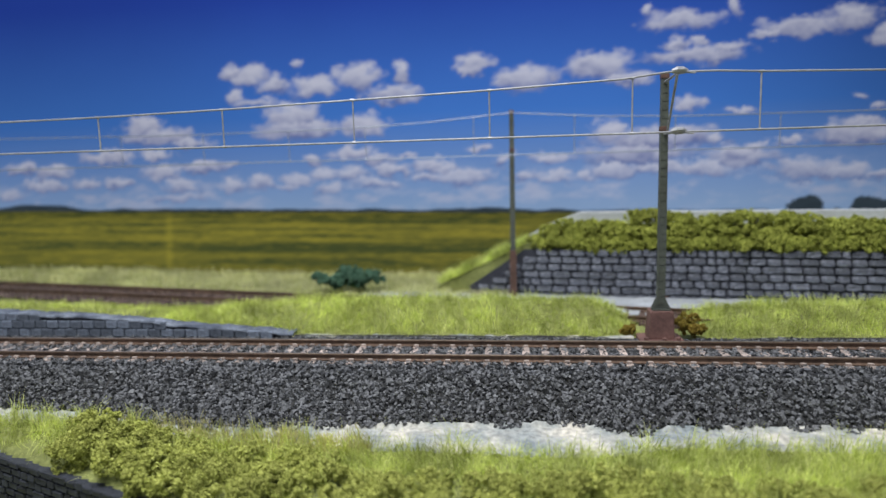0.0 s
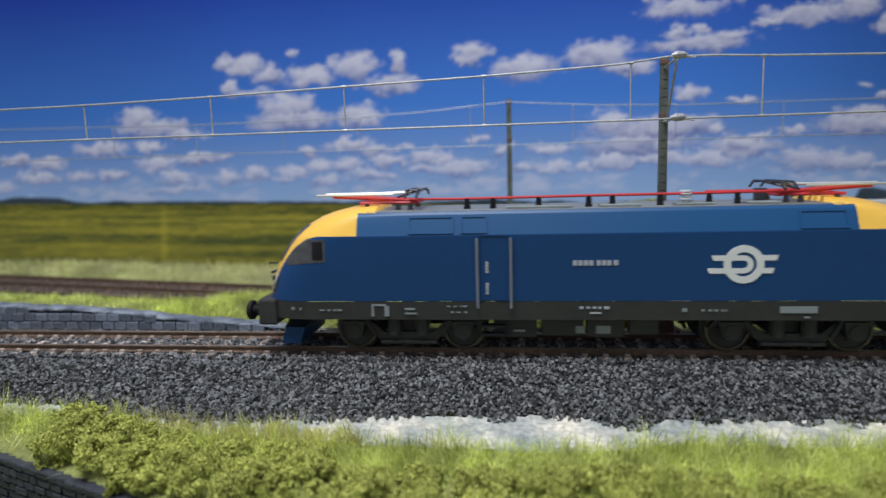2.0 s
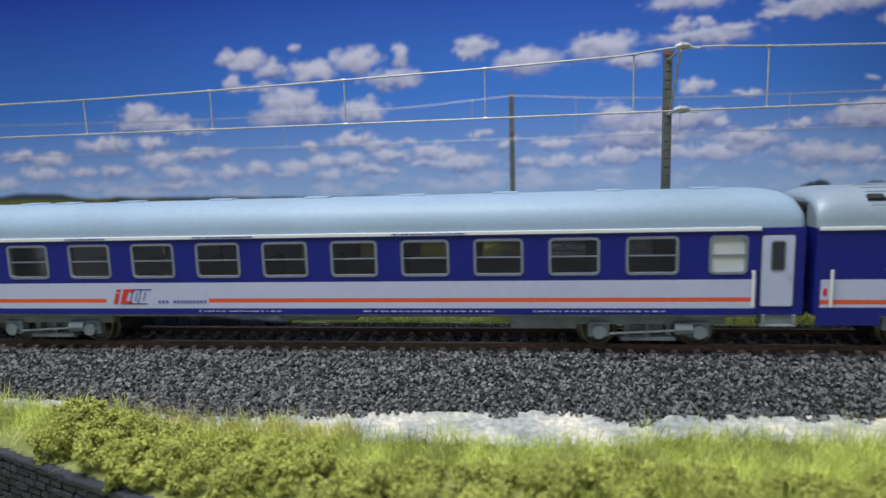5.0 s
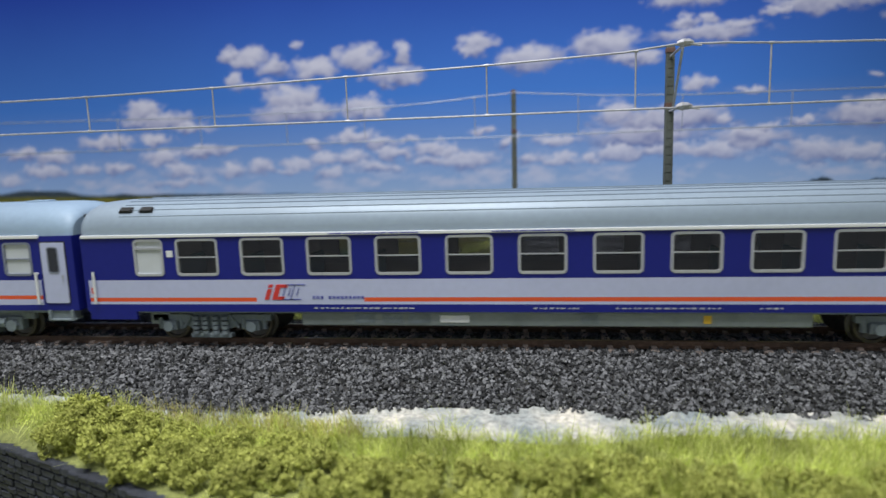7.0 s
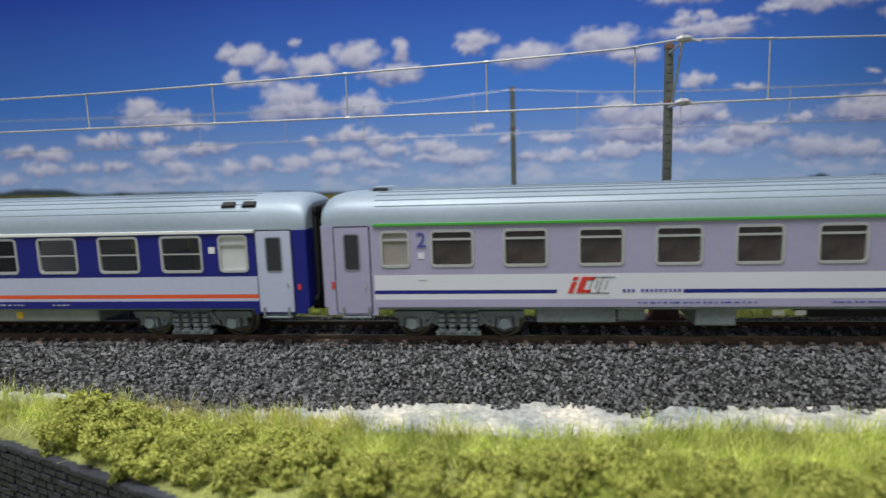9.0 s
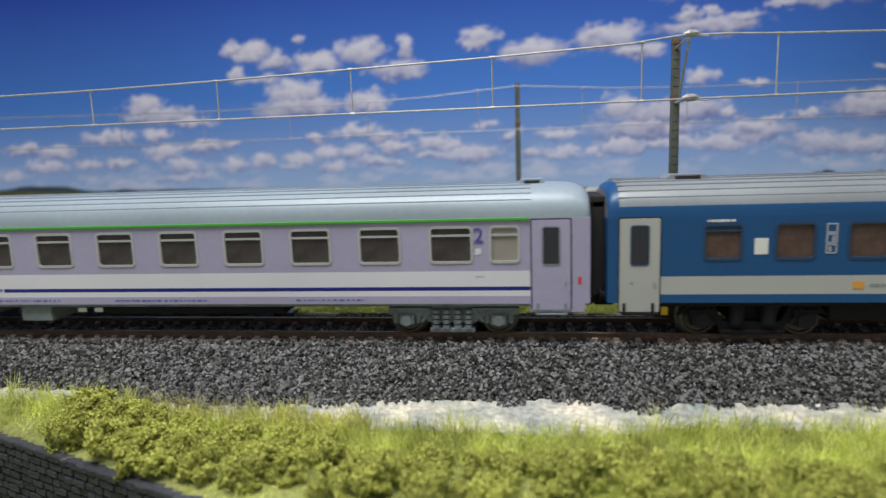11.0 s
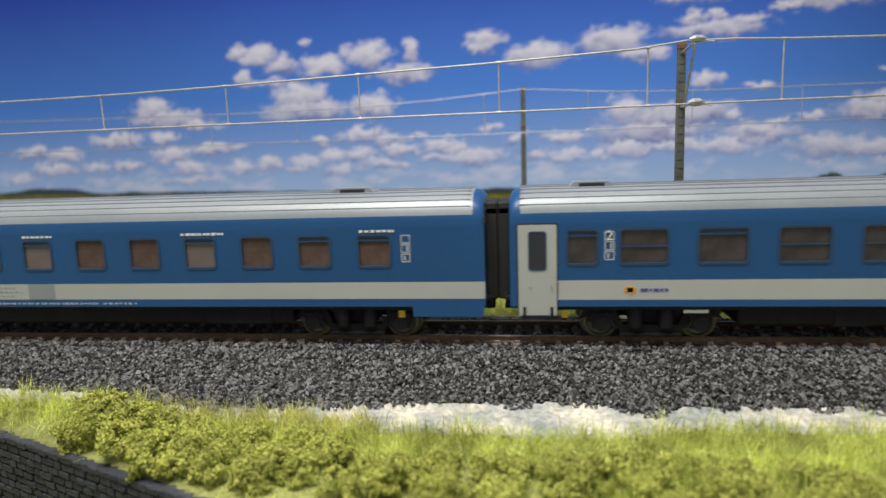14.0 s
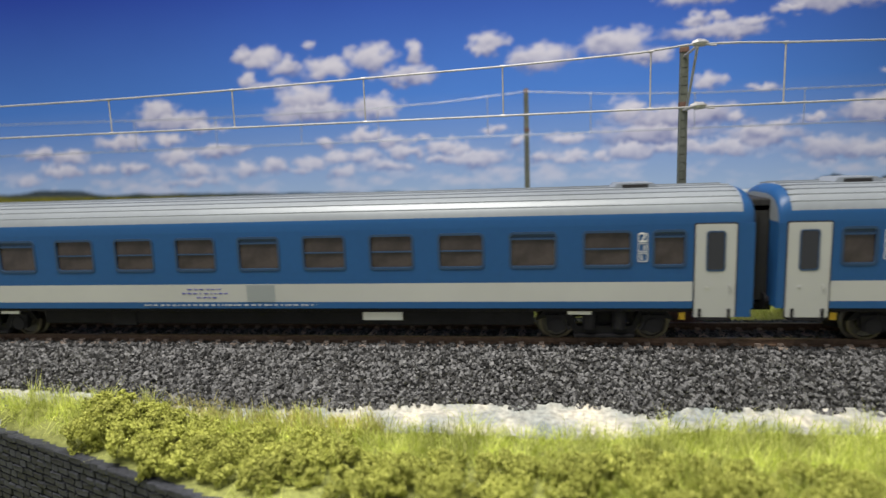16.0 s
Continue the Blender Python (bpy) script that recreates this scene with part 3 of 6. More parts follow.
def foliage(name, lumps, knobs, per_knob, crumb, mat, label, category="bush", seed=1):
    """Torn foam foliage: round lumps covered in knobs, each knob a gathering of crumbs."""
    r = np.random.default_rng(seed)
    c, rad = lumps
    k = np.repeat(np.arange(len(c)), knobs)
    e = r.normal(size=(len(k), 3)) + np.array([0, -0.25, 0.45])
    e /= np.linalg.norm(e, axis=1)[:, None]
    centre = c[k] + e * (rad[k] * r.uniform(0.62, 1.0, len(k)))[:, None] * np.array([1, 1, 0.85])
    size_k = rad[k] * r.uniform(0.22, 0.42, len(k))
    j = np.repeat(np.arange(len(k)), per_knob)
    d = r.normal(size=(len(j), 3)) + 0.7 * e[j]
    d /= np.linalg.norm(d, axis=1)[:, None]
    p = centre[j] + d * (size_k[j] * r.uniform(0.35, 1.05, len(j)) ** 0.7)[:, None]
    v, f = crumbs(p, crumb, seed + 5)
    ob = part_np(name, v, f, mat)
    return tagged(ob, label, category, kind="stuff")


def front_bush():
    r = np.random.default_rng(31)
    xs, ys, zs, rad = [], [], [], []
    x = -96.0
    while x < 150:
        near = float(front_line(np.array(x)))
        left = x < -22
        rows = 3 if left else 2
        for row in range(rows):
            px = x + r.uniform(-3, 3)
            if left:
                py = max(near, -72) + 5.0 + 6.0 * row + r.uniform(-1.5, 1.5)
                top = float(np.interp(px, [-97, -92, -86, -70, -50, -22], [3.5, 7.5, 8.5, 5.5, 4.6, 4.0])) * (1.0, 1.0, 0.75)[row]
            else:
                py = -73 + 8.5 * row + r.uniform(-3, 3) - 2.5 * math.sin(px / 11)
                top = float(np.interp(px, [-22, 30, 60, 150], [4.6, 4.6, 4.4, 4.2])) * (r.uniform(0.9, 1.5) if row == 0 else r.uniform(0.5, 1.1))
            rr = r.uniform(4.0, 6.4)
            xs.append(px), ys.append(py), rad.append(rr)
            zs.append(float(ground_height(np.array(px), np.array(max(py, near + 2)))) + max(top - rr * (0.7 if left else 0.8), -1.0))
        x += r.uniform(6.2, 9.5)
    foliage("bush", (np.stack([xs, ys, zs], -1), np.array(rad)), 26, 56, 0.42, BUSH, "olive green foam bushes along the front edge", seed=32)


front_bush()


# ---- masts and overhead wires ----
def mast(x, y, z_foot, height, label, big=True):
    """A lattice mast of two channels with cross plates, on a bolted foot."""
    m = thing("catenary_mast", x, y, z_foot, label, "mast")
    w, d = (1.45, 1.0) if big else (1.3, 0.9)
    for s in (-1, 1):
        bm = bmesh.new()
        prism(bm, [(s * w, -d), (s * w, d), (s * (w - 0.5), d), (s * (w - 0.5), -d)], "z", 9 if big else 0, height)
        for v in bm.verts:
            v.co.x *= 1 - 0.12 * v.co.z / height
        part("channel", bm, MAST_GREEN, m)
    bm = bmesh.new()
    n = int(height / 3.2)
    for i in range(n):
        z = 10 + (height - 11) * i / n
        k = 1 - 0.12 * z / height
        box(bm, -(w - 0.4) * k, (w - 0.4) * k, -d * 0.9, -d * 0.55, z, z + 2.6)
    box(bm, -(w - 0.45) * 0.88, (w - 0.45) * 0.88, -d * 0.3, d * 0.3, 9 if big else 0, height - 0.3)
    box(bm, -w * 0.86, w * 0.86, -d * 0.9, d * 0.9, height - 0.4, height + 0.2)
    part("lattice", bm, MAST_GREEN, m)
    bm = bmesh.new()
    for z in (height - 18.8, height - 0.9):
        box(bm, -w * 0.98, w * 0.98, -d * 1.2, d * 1.2, z - 0.9, z + 0.7, 0.15)
    part("clamp", bm, MAST_RUST, m, "rusty mast clamps")
    if big:
        bm = bmesh.new()
        box(bm, -8, 7.5, -6, 6, -0.9, 0.6, 0.3)
        part("ground_plate", bm, MAST_BASE, m)
        bm = bmesh.new()
        prism(bm, [(-4.8, 0.5), (4.4, 0.5), (3.8, 10.8), (-4.0, 10.8)], "y", -3.6, 3.6)
        bmesh.ops.bevel(bm, geom=bm.edges[:], offset=0.35, segments=2, affect="EDGES")
        part("plinth", bm, MAST_BASE, m)
        bm = bmesh.new()
        for s in (-1, 1):
            prism(bm, [(s * 1.4, 10.7), (s * 3.4, 10.7), (s * 3.0, 11.9), (s * 1.4, 15.2)], "y", -1.2, -0.6)
            prism(bm, [(s * 1.4, 10.7), (s * 3.4, 10.7), (s * 3.0, 11.9), (s * 1.4, 15.2)], "y", 0.6, 1.2)
        box(bm, -3.0, 3.0, -2.2, 2.2, 10.7, 11.3)
        part("gusset", bm, MAST_GREEN, m)
        for bx, by in ((-5.8, -4.2), (5.4, -4.2), (0.5, -4.9)):
            bm = bmesh.new()
            tube(bm, [(bx, by, 0.5), (bx, by, 1.5)], 0.8, 8)
            part("bolt", bm, MAST_BASE, m)
    return m


front_mast = mast(82.5, 22.8, -3.0, 94.5, "grey-green lattice catenary mast on a red-brown plinth")
rear_mast = mast(29.3, 101.5, 0.0, 88.5, "thin catenary mast with a rusty foot beside the second track", big=False)
bm = bmesh.new()
box(bm, -1.6, 1.6, -1.2, 1.2, -3, 20)
part("rusty_foot", bm, MAST_RUST, rear_mast, "rust-brown lower mast")


def wires(name, m, drops, contact_z, top, r, mat, label, x0, x1):
    """A contact wire and a carrying wire joined by droppers. top(x): height of the carrying wire."""
    w = thing(name, 0, 0, 0, label, "overhead wire")
    w.matrix_basis = m
    xs = list(np.linspace(x0, x1, 60))
    bm = bmesh.new()
    tube(bm, [(x, 0, contact_z) for x in (x0, 0, x1)], r, 8)
    part("contact_wire", bm, mat, w)
    bm = bmesh.new()
    tube(bm, [(x, 0, top(x)) for x in xs], r, 8)
    part("carrying_wire", bm, mat, w)
    for x in drops:
        bm = bmesh.new()
        tube(bm, [(x, 0, contact_z), (x, 0, top(x))], r * 0.85, 6)
        for z in (contact_z, top(x)):
            tube(bm, [(x - 0.7, 0, z), (x + 0.7, 0, z)], r * 1.5, 6)
        part("dropper", bm, mat, w)
    return w


def front_top(x):
    return float(np.interp(x, [-420, -340, -250, -180, -113, -67.5, -22, 22.6, 66.6, 76, 86, 104, 150, 220, 420],
                           [93, 86, 81.5, 81, 81.6, 82.6, 84.0, 85.3, 87.1, 88.5, 88.8, 87.7, 86.2, 85.4, 88]))


wires("overhead_wire", at(0, 0, 0), [-250, -205, -159.5, -114.2, -68.5, -22.8, 22.4, 67.4, 105.8, 151, 196, 241], 70.1, front_top, 0.32, WIRE,
      "silver contact and carrying wire with droppers over the track", -420, 420)


def rear_top(x):
    return float(np.interp(x, [-300, -160, -80, -40, 0, 40, 80, 160, 300], [84, 82, 82.5, 84, 87, 84, 82.5, 82, 84]))


wires("overhead_wire", at(29, 98, 0, 0, 0, -1.0), [-204, -158, -112, -72, -18, 30, 76, 122, 168], 67.0, rear_top, 0.26, WIRE_FAR,
      "thin grey overhead wire over the second track", -330, 260)


def bracket():
    """The arm that carries the wires from the front mast."""
    b = thing("wire_bracket", 82.5, 22.8, 0, "silver cantilever arm holding the wires at the mast", "bracket")
    bm = bmesh.new()
    tube(bm, [(0, 0, 88.4), (-0.6, -22.0, 88.9)], 0.42, 8)
    part("top_arm", bm, WIRE, b)
    bm = bmesh.new()
    tube(bm, [(0.8, -1, 70.4), (-1.0, -20.5, 88.2)], 0.42, 8)
    part("strut", bm, WIRE, b)
    bm = bmesh.new()
    tube(bm, [(0, 0, 70.6), (-0.6, -22.8, 70.6)], 0.42, 8)
    part("steady_arm", bm, WIRE, b)
    for z in (70.4, 88.9):
        bm = bmesh.new()
        tube(bm, [(-3.2, -22.6, z), (-1.6, -22.6, z + 0.25), (0.4, -22.6, z + 0.3), (1.6, -22.6, z)], [0.5, 1.05, 0.85, 0.4], 8)
        tube(bm, [(0.6, -22.7, z - 0.5), (3.8, -22.9, z - 0.9)], 0.3, 6)
        tube(bm, [(-3.6, -22.4, z - 0.2), (-1.4, -22.4, z - 0.9), (0.8, -22.4, z - 0.7)], 0.28, 6)
        part("clamp", bm, WIRE, b)


bracket()


# ---- rear stone wall with its bank ----
def rear_wall():
    yaw = -8.5
    w = thing("stone_wall", 30, 108, -6, "grey cut-stone retaining wall with a sloping end", "wall", kind="structure")
    w.matrix_basis = at(30, 108, -6, 0, 0, yaw)
    bm = bmesh.new()
    prism(bm, [(-24, 0), (330, 0), (330, 25.6), (5, 25.6), (-24, 6)], "y", 0.9, 8)
    part("core", bm, WALL_JOINT, w)
    row_h, meshes = 3.7, []
    for k in range(9):
        bm = bmesh.new()
        wd = (3.8, 4.6, 5.2, 5.8, 6.4, 7.0, 7.6, 8.4, 9.4)[k]
        box(bm, 0.4, wd - 0.4, -0.6, 1.2, 0.4, row_h - 0.4, 0.75)
        for v in bm.verts:
            v.co += Vector((rng.normal(0, 0.16), rng.normal(0, 0.2), rng.normal(0, 0.16)))
        meshes.append((wd, part("stone", bm, WALL_RUST if k == 1 else WALL_STONE, w)))
    used = set()
    r = random.Random(4)
    for row in range(7):
        x = -23 + r.random() * 4
        while x < 250:
            k = r.randrange(9)
            if k == 1 and r.random() < 0.55 * row:
                k = 4
            wd, ob = meshes[k]
            limit = (row + 1) * row_h - 6
            if x > -24 + max(0, limit) * 1.53:
                m = at(x, -r.random() * 0.45, row * row_h, 0, 0, 0)
                if k in used:
                    again(ob, w, m)
                else:
                    ob.matrix_basis = m
                    used.add(k)
            x += wd
    return w


rear_wall()


def bank_board():
    """The whitish top edge of the bank behind the wall."""
    b = thing("bank_edge", 30, 128, 0, "whitish bare edge of the embankment behind the hedge", "embankment", kind="structure")
    b.matrix_basis = at(30, 128, 0, 0, 0, -8.5)
    bm = bmesh.new()
    prism(bm, [(-40, -4), (330, -4), (330, 37.2), (35, 37.2), (18, 30.5), (-27, 5.5)], "y", 0, 4)
    bmesh.ops.bevel(bm, geom=bm.edges[:], offset=0.5, segments=1, affect="EDGES")
    part("board", bm, BOARD_WHITE, b)
    bm = bmesh.new()
    prism(bm, [(-44, -4), (330, -4), (330, 18), (30, 18), (8, 22), (-32, 2)], "y", -18, 0)
    part("bank", bm, EARTH, b)
    bm = bmesh.new()
    prism(bm, [(14, 10), (330, 10), (330, 31), (27, 31), (14, 25)], "y", -8, -0.1)
    part("upper_bank", bm, EARTH, b)


bank_board()


def bank_grass():
    r = np.random.default_rng(77)
    n = 5000
    t, u = r.uniform(0, 1, n), r.uniform(0, 1, n)
    lx, ly, lz = -38 + 46 * t, -19 + 17 * u, 1 + 22.0 * t
    c, s = math.cos(radians(-8.5)), math.sin(radians(-8.5))
    p = np.stack([30 + lx * c - ly * s, 128 + lx * s + ly * c, lz - 1], -1)
    v, f = blades(p, 5.0, 0.7, 0.3, 78)
    tagged(part_np("grass", v, f, GRASS), "green grass on the sloping end of the bank", "grass", kind="stuff")


bank_grass()


def hedge():
    r = np.random.default_rng(41)
    c, s = math.cos(radians(-8.5)), math.sin(radians(-8.5))
    pts, rad = [], []
    lx = 12.0
    while lx < 262:
        top = float(np.interp(lx, [10, 18, 40, 66, 80, 125, 150, 190, 262], [24, 33, 34.5, 38.5, 36.5, 38, 35, 33.5, 33])) + r.normal(0, 1.0)
        for row in range(3):
            rr = r.uniform(3.4, 4.8)
            x, y, z = lx + r.uniform(-2, 2), (1.5, 4.5, 7.5)[row] + r.uniform(-1, 1), (22.0, 27.5, top - rr)[row] + r.uniform(-1, 1)
            if z > top:
                continue
            pts.append((30 + x * c - (y + 1) * s, 108 + x * s + (y + 1) * c, z)), rad.append(rr)
        lx += r.uniform(4.0, 6.2)
    foliage("hedge", (np.array(pts), np.array(rad)), 30, 20, 0.62, HEDGE, "dense olive green foam hedge on top of the stone wall", "hedge", 43)


hedge()


def small_bush(x, y, z, rx, rz, mat, label, seed, n=14, knobs=14, crumb=0.5):
    r = np.random.default_rng(seed)
    d = np.clip(r.normal(size=(n, 3)) * 0.5, -0.85, 0.85)
    p = np.array([x, y, z]) + d * np.array([rx, rx * 0.5, rz * 0.7])
    foliage("bush", (p, r.uniform(0.4, 0.6, n) * rz), knobs, 16, crumb, mat, label, seed=seed)


small_bush(93.5, 25, 1.2, 4.2, 4.2, BUSH_BROWN, "brownish foam bush beside the mast plinth", 51)
small_bush(71.5, 27, -1.5, 3.2, 2.4, BUSH_BROWN, "low brown foam tuft on the other side of the plinth", 53, 8, 10)
small_bush(-57.5, 112, 3.8, 19, 6.0, BUSH_DARK, "dark green bush behind the second track", 52, 34, 16, 0.7)


# ---- kerb of stones behind the track ----
def kerb():
    k = thing("stone_kerb", 0, 0, 0, "low blue-grey stone kerb wall beside the track", "kerb", kind="structure")
    top = lambda x: float(np.interp(x, [-330, -182, -127, -106, -72, -60], [9.4, 6.6, 3.9, 1.6, -0.9, -1.5]))
    bm = bmesh.new()
    prism(bm, [(-330, -4), (-58, -4), (-60, -2.0), (-72, -1.4), (-106, 1.1), (-127, 3.4), (-182, 6.1), (-330, 8.9)], "y", 22.6, 27)
    part("core", bm, WALL_JOINT, k)
    bm = bmesh.new()
    box(bm, 0.15, 5.05, 0, 1.6, 0.1, 3.3, 0.4)
    first = part("stone", bm, KERB_STONE, k)
    n, x = 0, -330.0
    while x < -66:
        for row in range(3):
            z = -3.6 + 3.4 * row + 0.3
            if z + 2.2 > top(x):
                break
            m = at(x + (2.6 if row % 2 else 0), 21.7 + rng.uniform(-0.15, 0.25), min(z, top(x) - 3.2))
            if n:
                again(first, k, m)
            else:
                first.matrix_basis = m
            n += 1
        x += 5.2
    r = np.random.default_rng(17)
    bm = bmesh.new()
    xs = np.arange(-330, -56, 1.6)
    h = 0.55 * fbm(xs / 5, xs * 0 + 3, 88, 4)
    rows = [[bm.verts.new((float(x + r.normal(0, 0.25)), y + float(r.normal(0, 0.2)), top(x) + z + float(g) + float(r.normal(0, 0.12)))) for x, g in zip(xs, h)]
            for y, z in ((22.0, -0.6), (21.7, -0.2), (22.4, 0.2), (24.5, 0.5), (27.5, 0.6), (28.0, -2.0))]
    for a, b in zip(rows, rows[1:]):
        for i in range(len(xs) - 1):
            bm.faces.new((a[i], a[i + 1], b[i + 1], b[i]))
    part("ledge", bm, LEDGE, k, "pale blue-grey filler ledge on the kerb", True)


kerb()


def mound_foot():
    """A rough whitish filler edge where the mound meets the track bed."""
    def h(X, Y):
        lump = np.interp(X, [-112, -104, -96, -84, -62, 70], [0, 3.6, 2.6, 1.8, 0.5, 0.3])
        return -3.1 + (lump + 0.5 * fbm(X / 4, Y / 2, 91, 4)) * np.exp(-((Y - 25.6) / 1.7) ** 2)
    ob = sheet("filler_edge", np.arange(-112, 74, 0.9), np.arange(23.0, 29.2, 0.6), h, PLASTER)
    tagged(ob, "whitish filler edge along the grass mound", "ground", kind="structure")


mound_foot()


# ---- front retaining wall ----
def front_wall():
    a = math.degrees(math.atan2(-37, 100))
    w = thing("stone_wall", 0, 0, 0, "anthracite stone retaining wall at the front edge", "wall", kind="structure")
    w.matrix_basis = at(-150, -37.6, -58, 0, 0, a)
    bm = bmesh.new()
    prism(bm, [(4, 0), (150, 0), (150, 37.8), (4, 37.8)], "y", 0.6, 5)
    part("core", bm, DARK_JOINT, w)
    bm = bmesh.new()
    for x0, x1 in ((4, 26.5), (26.9, 150)):
        box(bm, x0, x1, -0.3, 3.4, 36.8, 38.0, 0.3)
    part("coping", bm, DARK_STONE, w)
    meshes = []
    for wd in (3.2, 4.0, 5.0, 6.0):
        bm = bmesh.new()
        box(bm, 0.2, wd - 0.2, -0.2, 1.0, 0.18, 2.1, 0.35)
        for v in bm.verts:
            v.co += Vector((rng.normal(0, 0.08), rng.normal(0, 0.14), rng.normal(0, 0.08)))
        meshes.append((wd, part("stone", bm, DARK_STONE, w)))
    used, r, count = set(), random.Random(9), 0
    for row in range(4, 17):
        x = 5 + r.random() * 3
        while x < 105:
            k = r.randrange(4)
            m = at(x, -r.random() * 0.35, row * 2.25, 0, r.uniform(-1, 1), 0)
            if k in used:
                again(meshes[k][1], w, m)
            else:
                meshes[k][1].matrix_basis = m
                used.add(k)
            x += meshes[k][0]
            count += 1


front_wall()


# ---- rolling stock ----
NAVY = material("navy_blue_paint", (0.009, 0.014, 0.185), 0.40, spec=0.3, stain=0.06, stain_size=40, grain=0.03)
LILAC_WHITE = material("pale_lilac_paint", (0.43, 0.46, 0.64), 0.45, stain=0.05, stain_size=40, grain=0.03)
ORANGE = material("orange_stripe", (0.66, 0.085, 0.025), 0.45, stain=0.05)
LILAC = material("lilac_grey_paint", (0.33, 0.315, 0.48), 0.45, stain=0.05, stain_size=40, grain=0.03)
PALE = material("near_white_paint", (0.60, 0.61, 0.70), 0.45, stain=0.05, stain_size=40)
GREEN_LINE = material("green_stripe", (0.05, 0.30, 0.045), 0.45, stain=0.05)
RAIL_BLUE = material("mid_blue_paint", (0.009, 0.070, 0.205), 0.36, spec=0.35, stain=0.06, stain_size=50, grain=0.03)
CREAM = material("cream_grey_paint", (0.375, 0.39, 0.395), 0.5, stain=0.06, stain_size=30)
ROOF_A = material("pale_blue_grey_roof", (0.26, 0.355, 0.47), 0.55, stain=0.08, stain_size=45, grain=0.04)
ROOF_B = material("light_grey_roof", (0.27, 0.335, 0.41), 0.46, 0.1, stain=0.08, stain_size=45, grain=0.04)
ROOF_C = material("silver_grey_roof", (0.245, 0.275, 0.315), 0.42, 0.15, stain=0.1, stain_size=45, grain=0.04)
BLACK = material("black_rubber", (0.012, 0.012, 0.013), 0.7, grain=0.15, grain_size=1.0)
UNDER_GREY = material("blue_grey_bogie_plastic", (0.165, 0.20, 0.22), 0.6, grain=0.1, grain_size=1.0, stain=0.2, stain_size=8)
UNDER_BLACK = material("black_bogie_plastic", (0.011, 0.011, 0.014), 0.65, spec=0.15, grain=0.15, grain_size=1.0, stain=0.2, stain_size=8)
BOX_GREY = material("grey_underfloor_box", (0.20, 0.23, 0.23), 0.55, grain=0.06, stain=0.15, stain_size=14)
WHEEL = material("dark_wheel_steel", (0.10, 0.095, 0.09), 0.45, 0.6, grain=0.2, grain_size=1.0, stain=0.2, stain_size=5)
TREAD = material("worn_wheel_tread", (0.10, 0.088, 0.08), 0.4, 0.8, grain=0.1)
FRAME_SILVER = material("silver_window_frame", (0.50, 0.51, 0.54), 0.35, 0.5, grain=0.05)
FRAME_GREY = material("grey_window_frame", (0.17, 0.19, 0.24), 0.5, grain=0.05)
FRAME_DARK = material("dark_window_frame", (0.012, 0.045, 0.11), 0.5, grain=0.05)
FROSTED = material("frosted_window", (0.52, 0.55, 0.58), 0.25, stain=0.06, stain_size=8)
FROSTED_BROWN = material("drawn_blind", (0.27, 0.25, 0.24), 0.3, stain=0.08, stain_size=8)
# dim light of the coach interior, painted on opaque brown panes
DIM_PANE = material("smoked_brown_window", (0.046, 0.037, 0.037), 0.22, stain=0.35, stain_size=7, grain=0.15, grain_size=2.0)
BLIND = material("half_drawn_dark_blind", (0.13, 0.105, 0.105), 0.35, stain=0.1, stain_size=8)
CURTAIN = material("brown_window_curtain", (0.080, 0.046, 0.040), 0.6, stain=0.2, stain_size=5, grain=0.15, grain_size=1.2)
SEAT_TEAL = material("teal_seat_cloth", (0.03, 0.12, 0.13), 0.8, stain=0.15, stain_size=6)
SEAT_BROWN = material("brown_seat_cloth", (0.13, 0.06, 0.03), 0.8, stain=0.15, stain_size=6)
INSIDE = material("grey_brown_interior", (0.50, 0.46, 0.43), 0.7, stain=0.15, stain_size=20)
LETTER = material("white_lettering", (0.66, 0.67, 0.68), 0.5)
PRINT = material("small_pale_print", (0.36, 0.38, 0.43), 0.5)
LETTER_BLUE = material("blue_lettering", (0.05, 0.06, 0.30), 0.5)
LETTER_DIM = material("grey_lettering", (0.22, 0.25, 0.27), 0.5)
LOGO_RED = material("red_emblem", (0.55, 0.035, 0.03), 0.45)
LOGO_YELLOW = material("amber_emblem", (0.62, 0.30, 0.06), 0.45)
YELLOW = material("warm_yellow_paint", (0.80, 0.47, 0.075), 0.32, stain=0.04, stain_size=30)
LOCO_BLUE = material("deep_blue_paint", (0.006, 0.045, 0.150), 0.40, spec=0.3, stain=0.06, stain_size=50, grain=0.03)
# same blue made lighter, with the light on the sloping upper panels painted in
LOCO_BLUE_LIT = material("brighter_blue_paint", (0.008, 0.066, 0.185), 0.40, spec=0.35, stain=0.05, stain_size=50)
LOCO_FRAME = material("charcoal_underframe", (0.036, 0.036, 0.036), 0.55, spec=0.25, grain=0.08, stain=0.15, stain_size=20)
ROOF_GREY = material("grey_loco_roof", (0.17, 0.18, 0.19), 0.5, grain=0.08, stain=0.15, stain_size=20)
RED = material("red_roof_wire", (0.50, 0.025, 0.03), 0.45)
PANTO_DARK = material("dark_pantograph_steel", (0.06, 0.06, 0.065), 0.4, 0.6, grain=0.1)
PANTO_LIGHT = material("silver_pantograph_bar", (0.55, 0.54, 0.52), 0.4, 0.4)
SAFETY_YELLOW = material("safety_yellow_paint", (0.62, 0.38, 0.03), 0.5)
PANE = glass("clear_window_glass", (0.66, 0.66, 0.66))
CAB_GLASS = material("grey_cab_glass", (0.055, 0.056, 0.06), 0.15, stain=0.4, stain_size=4, spec=0.7)
SCREEN = material("dark_windscreen", (0.012, 0.014, 0.018), 0.08, stain=0.1, spec=0.8)

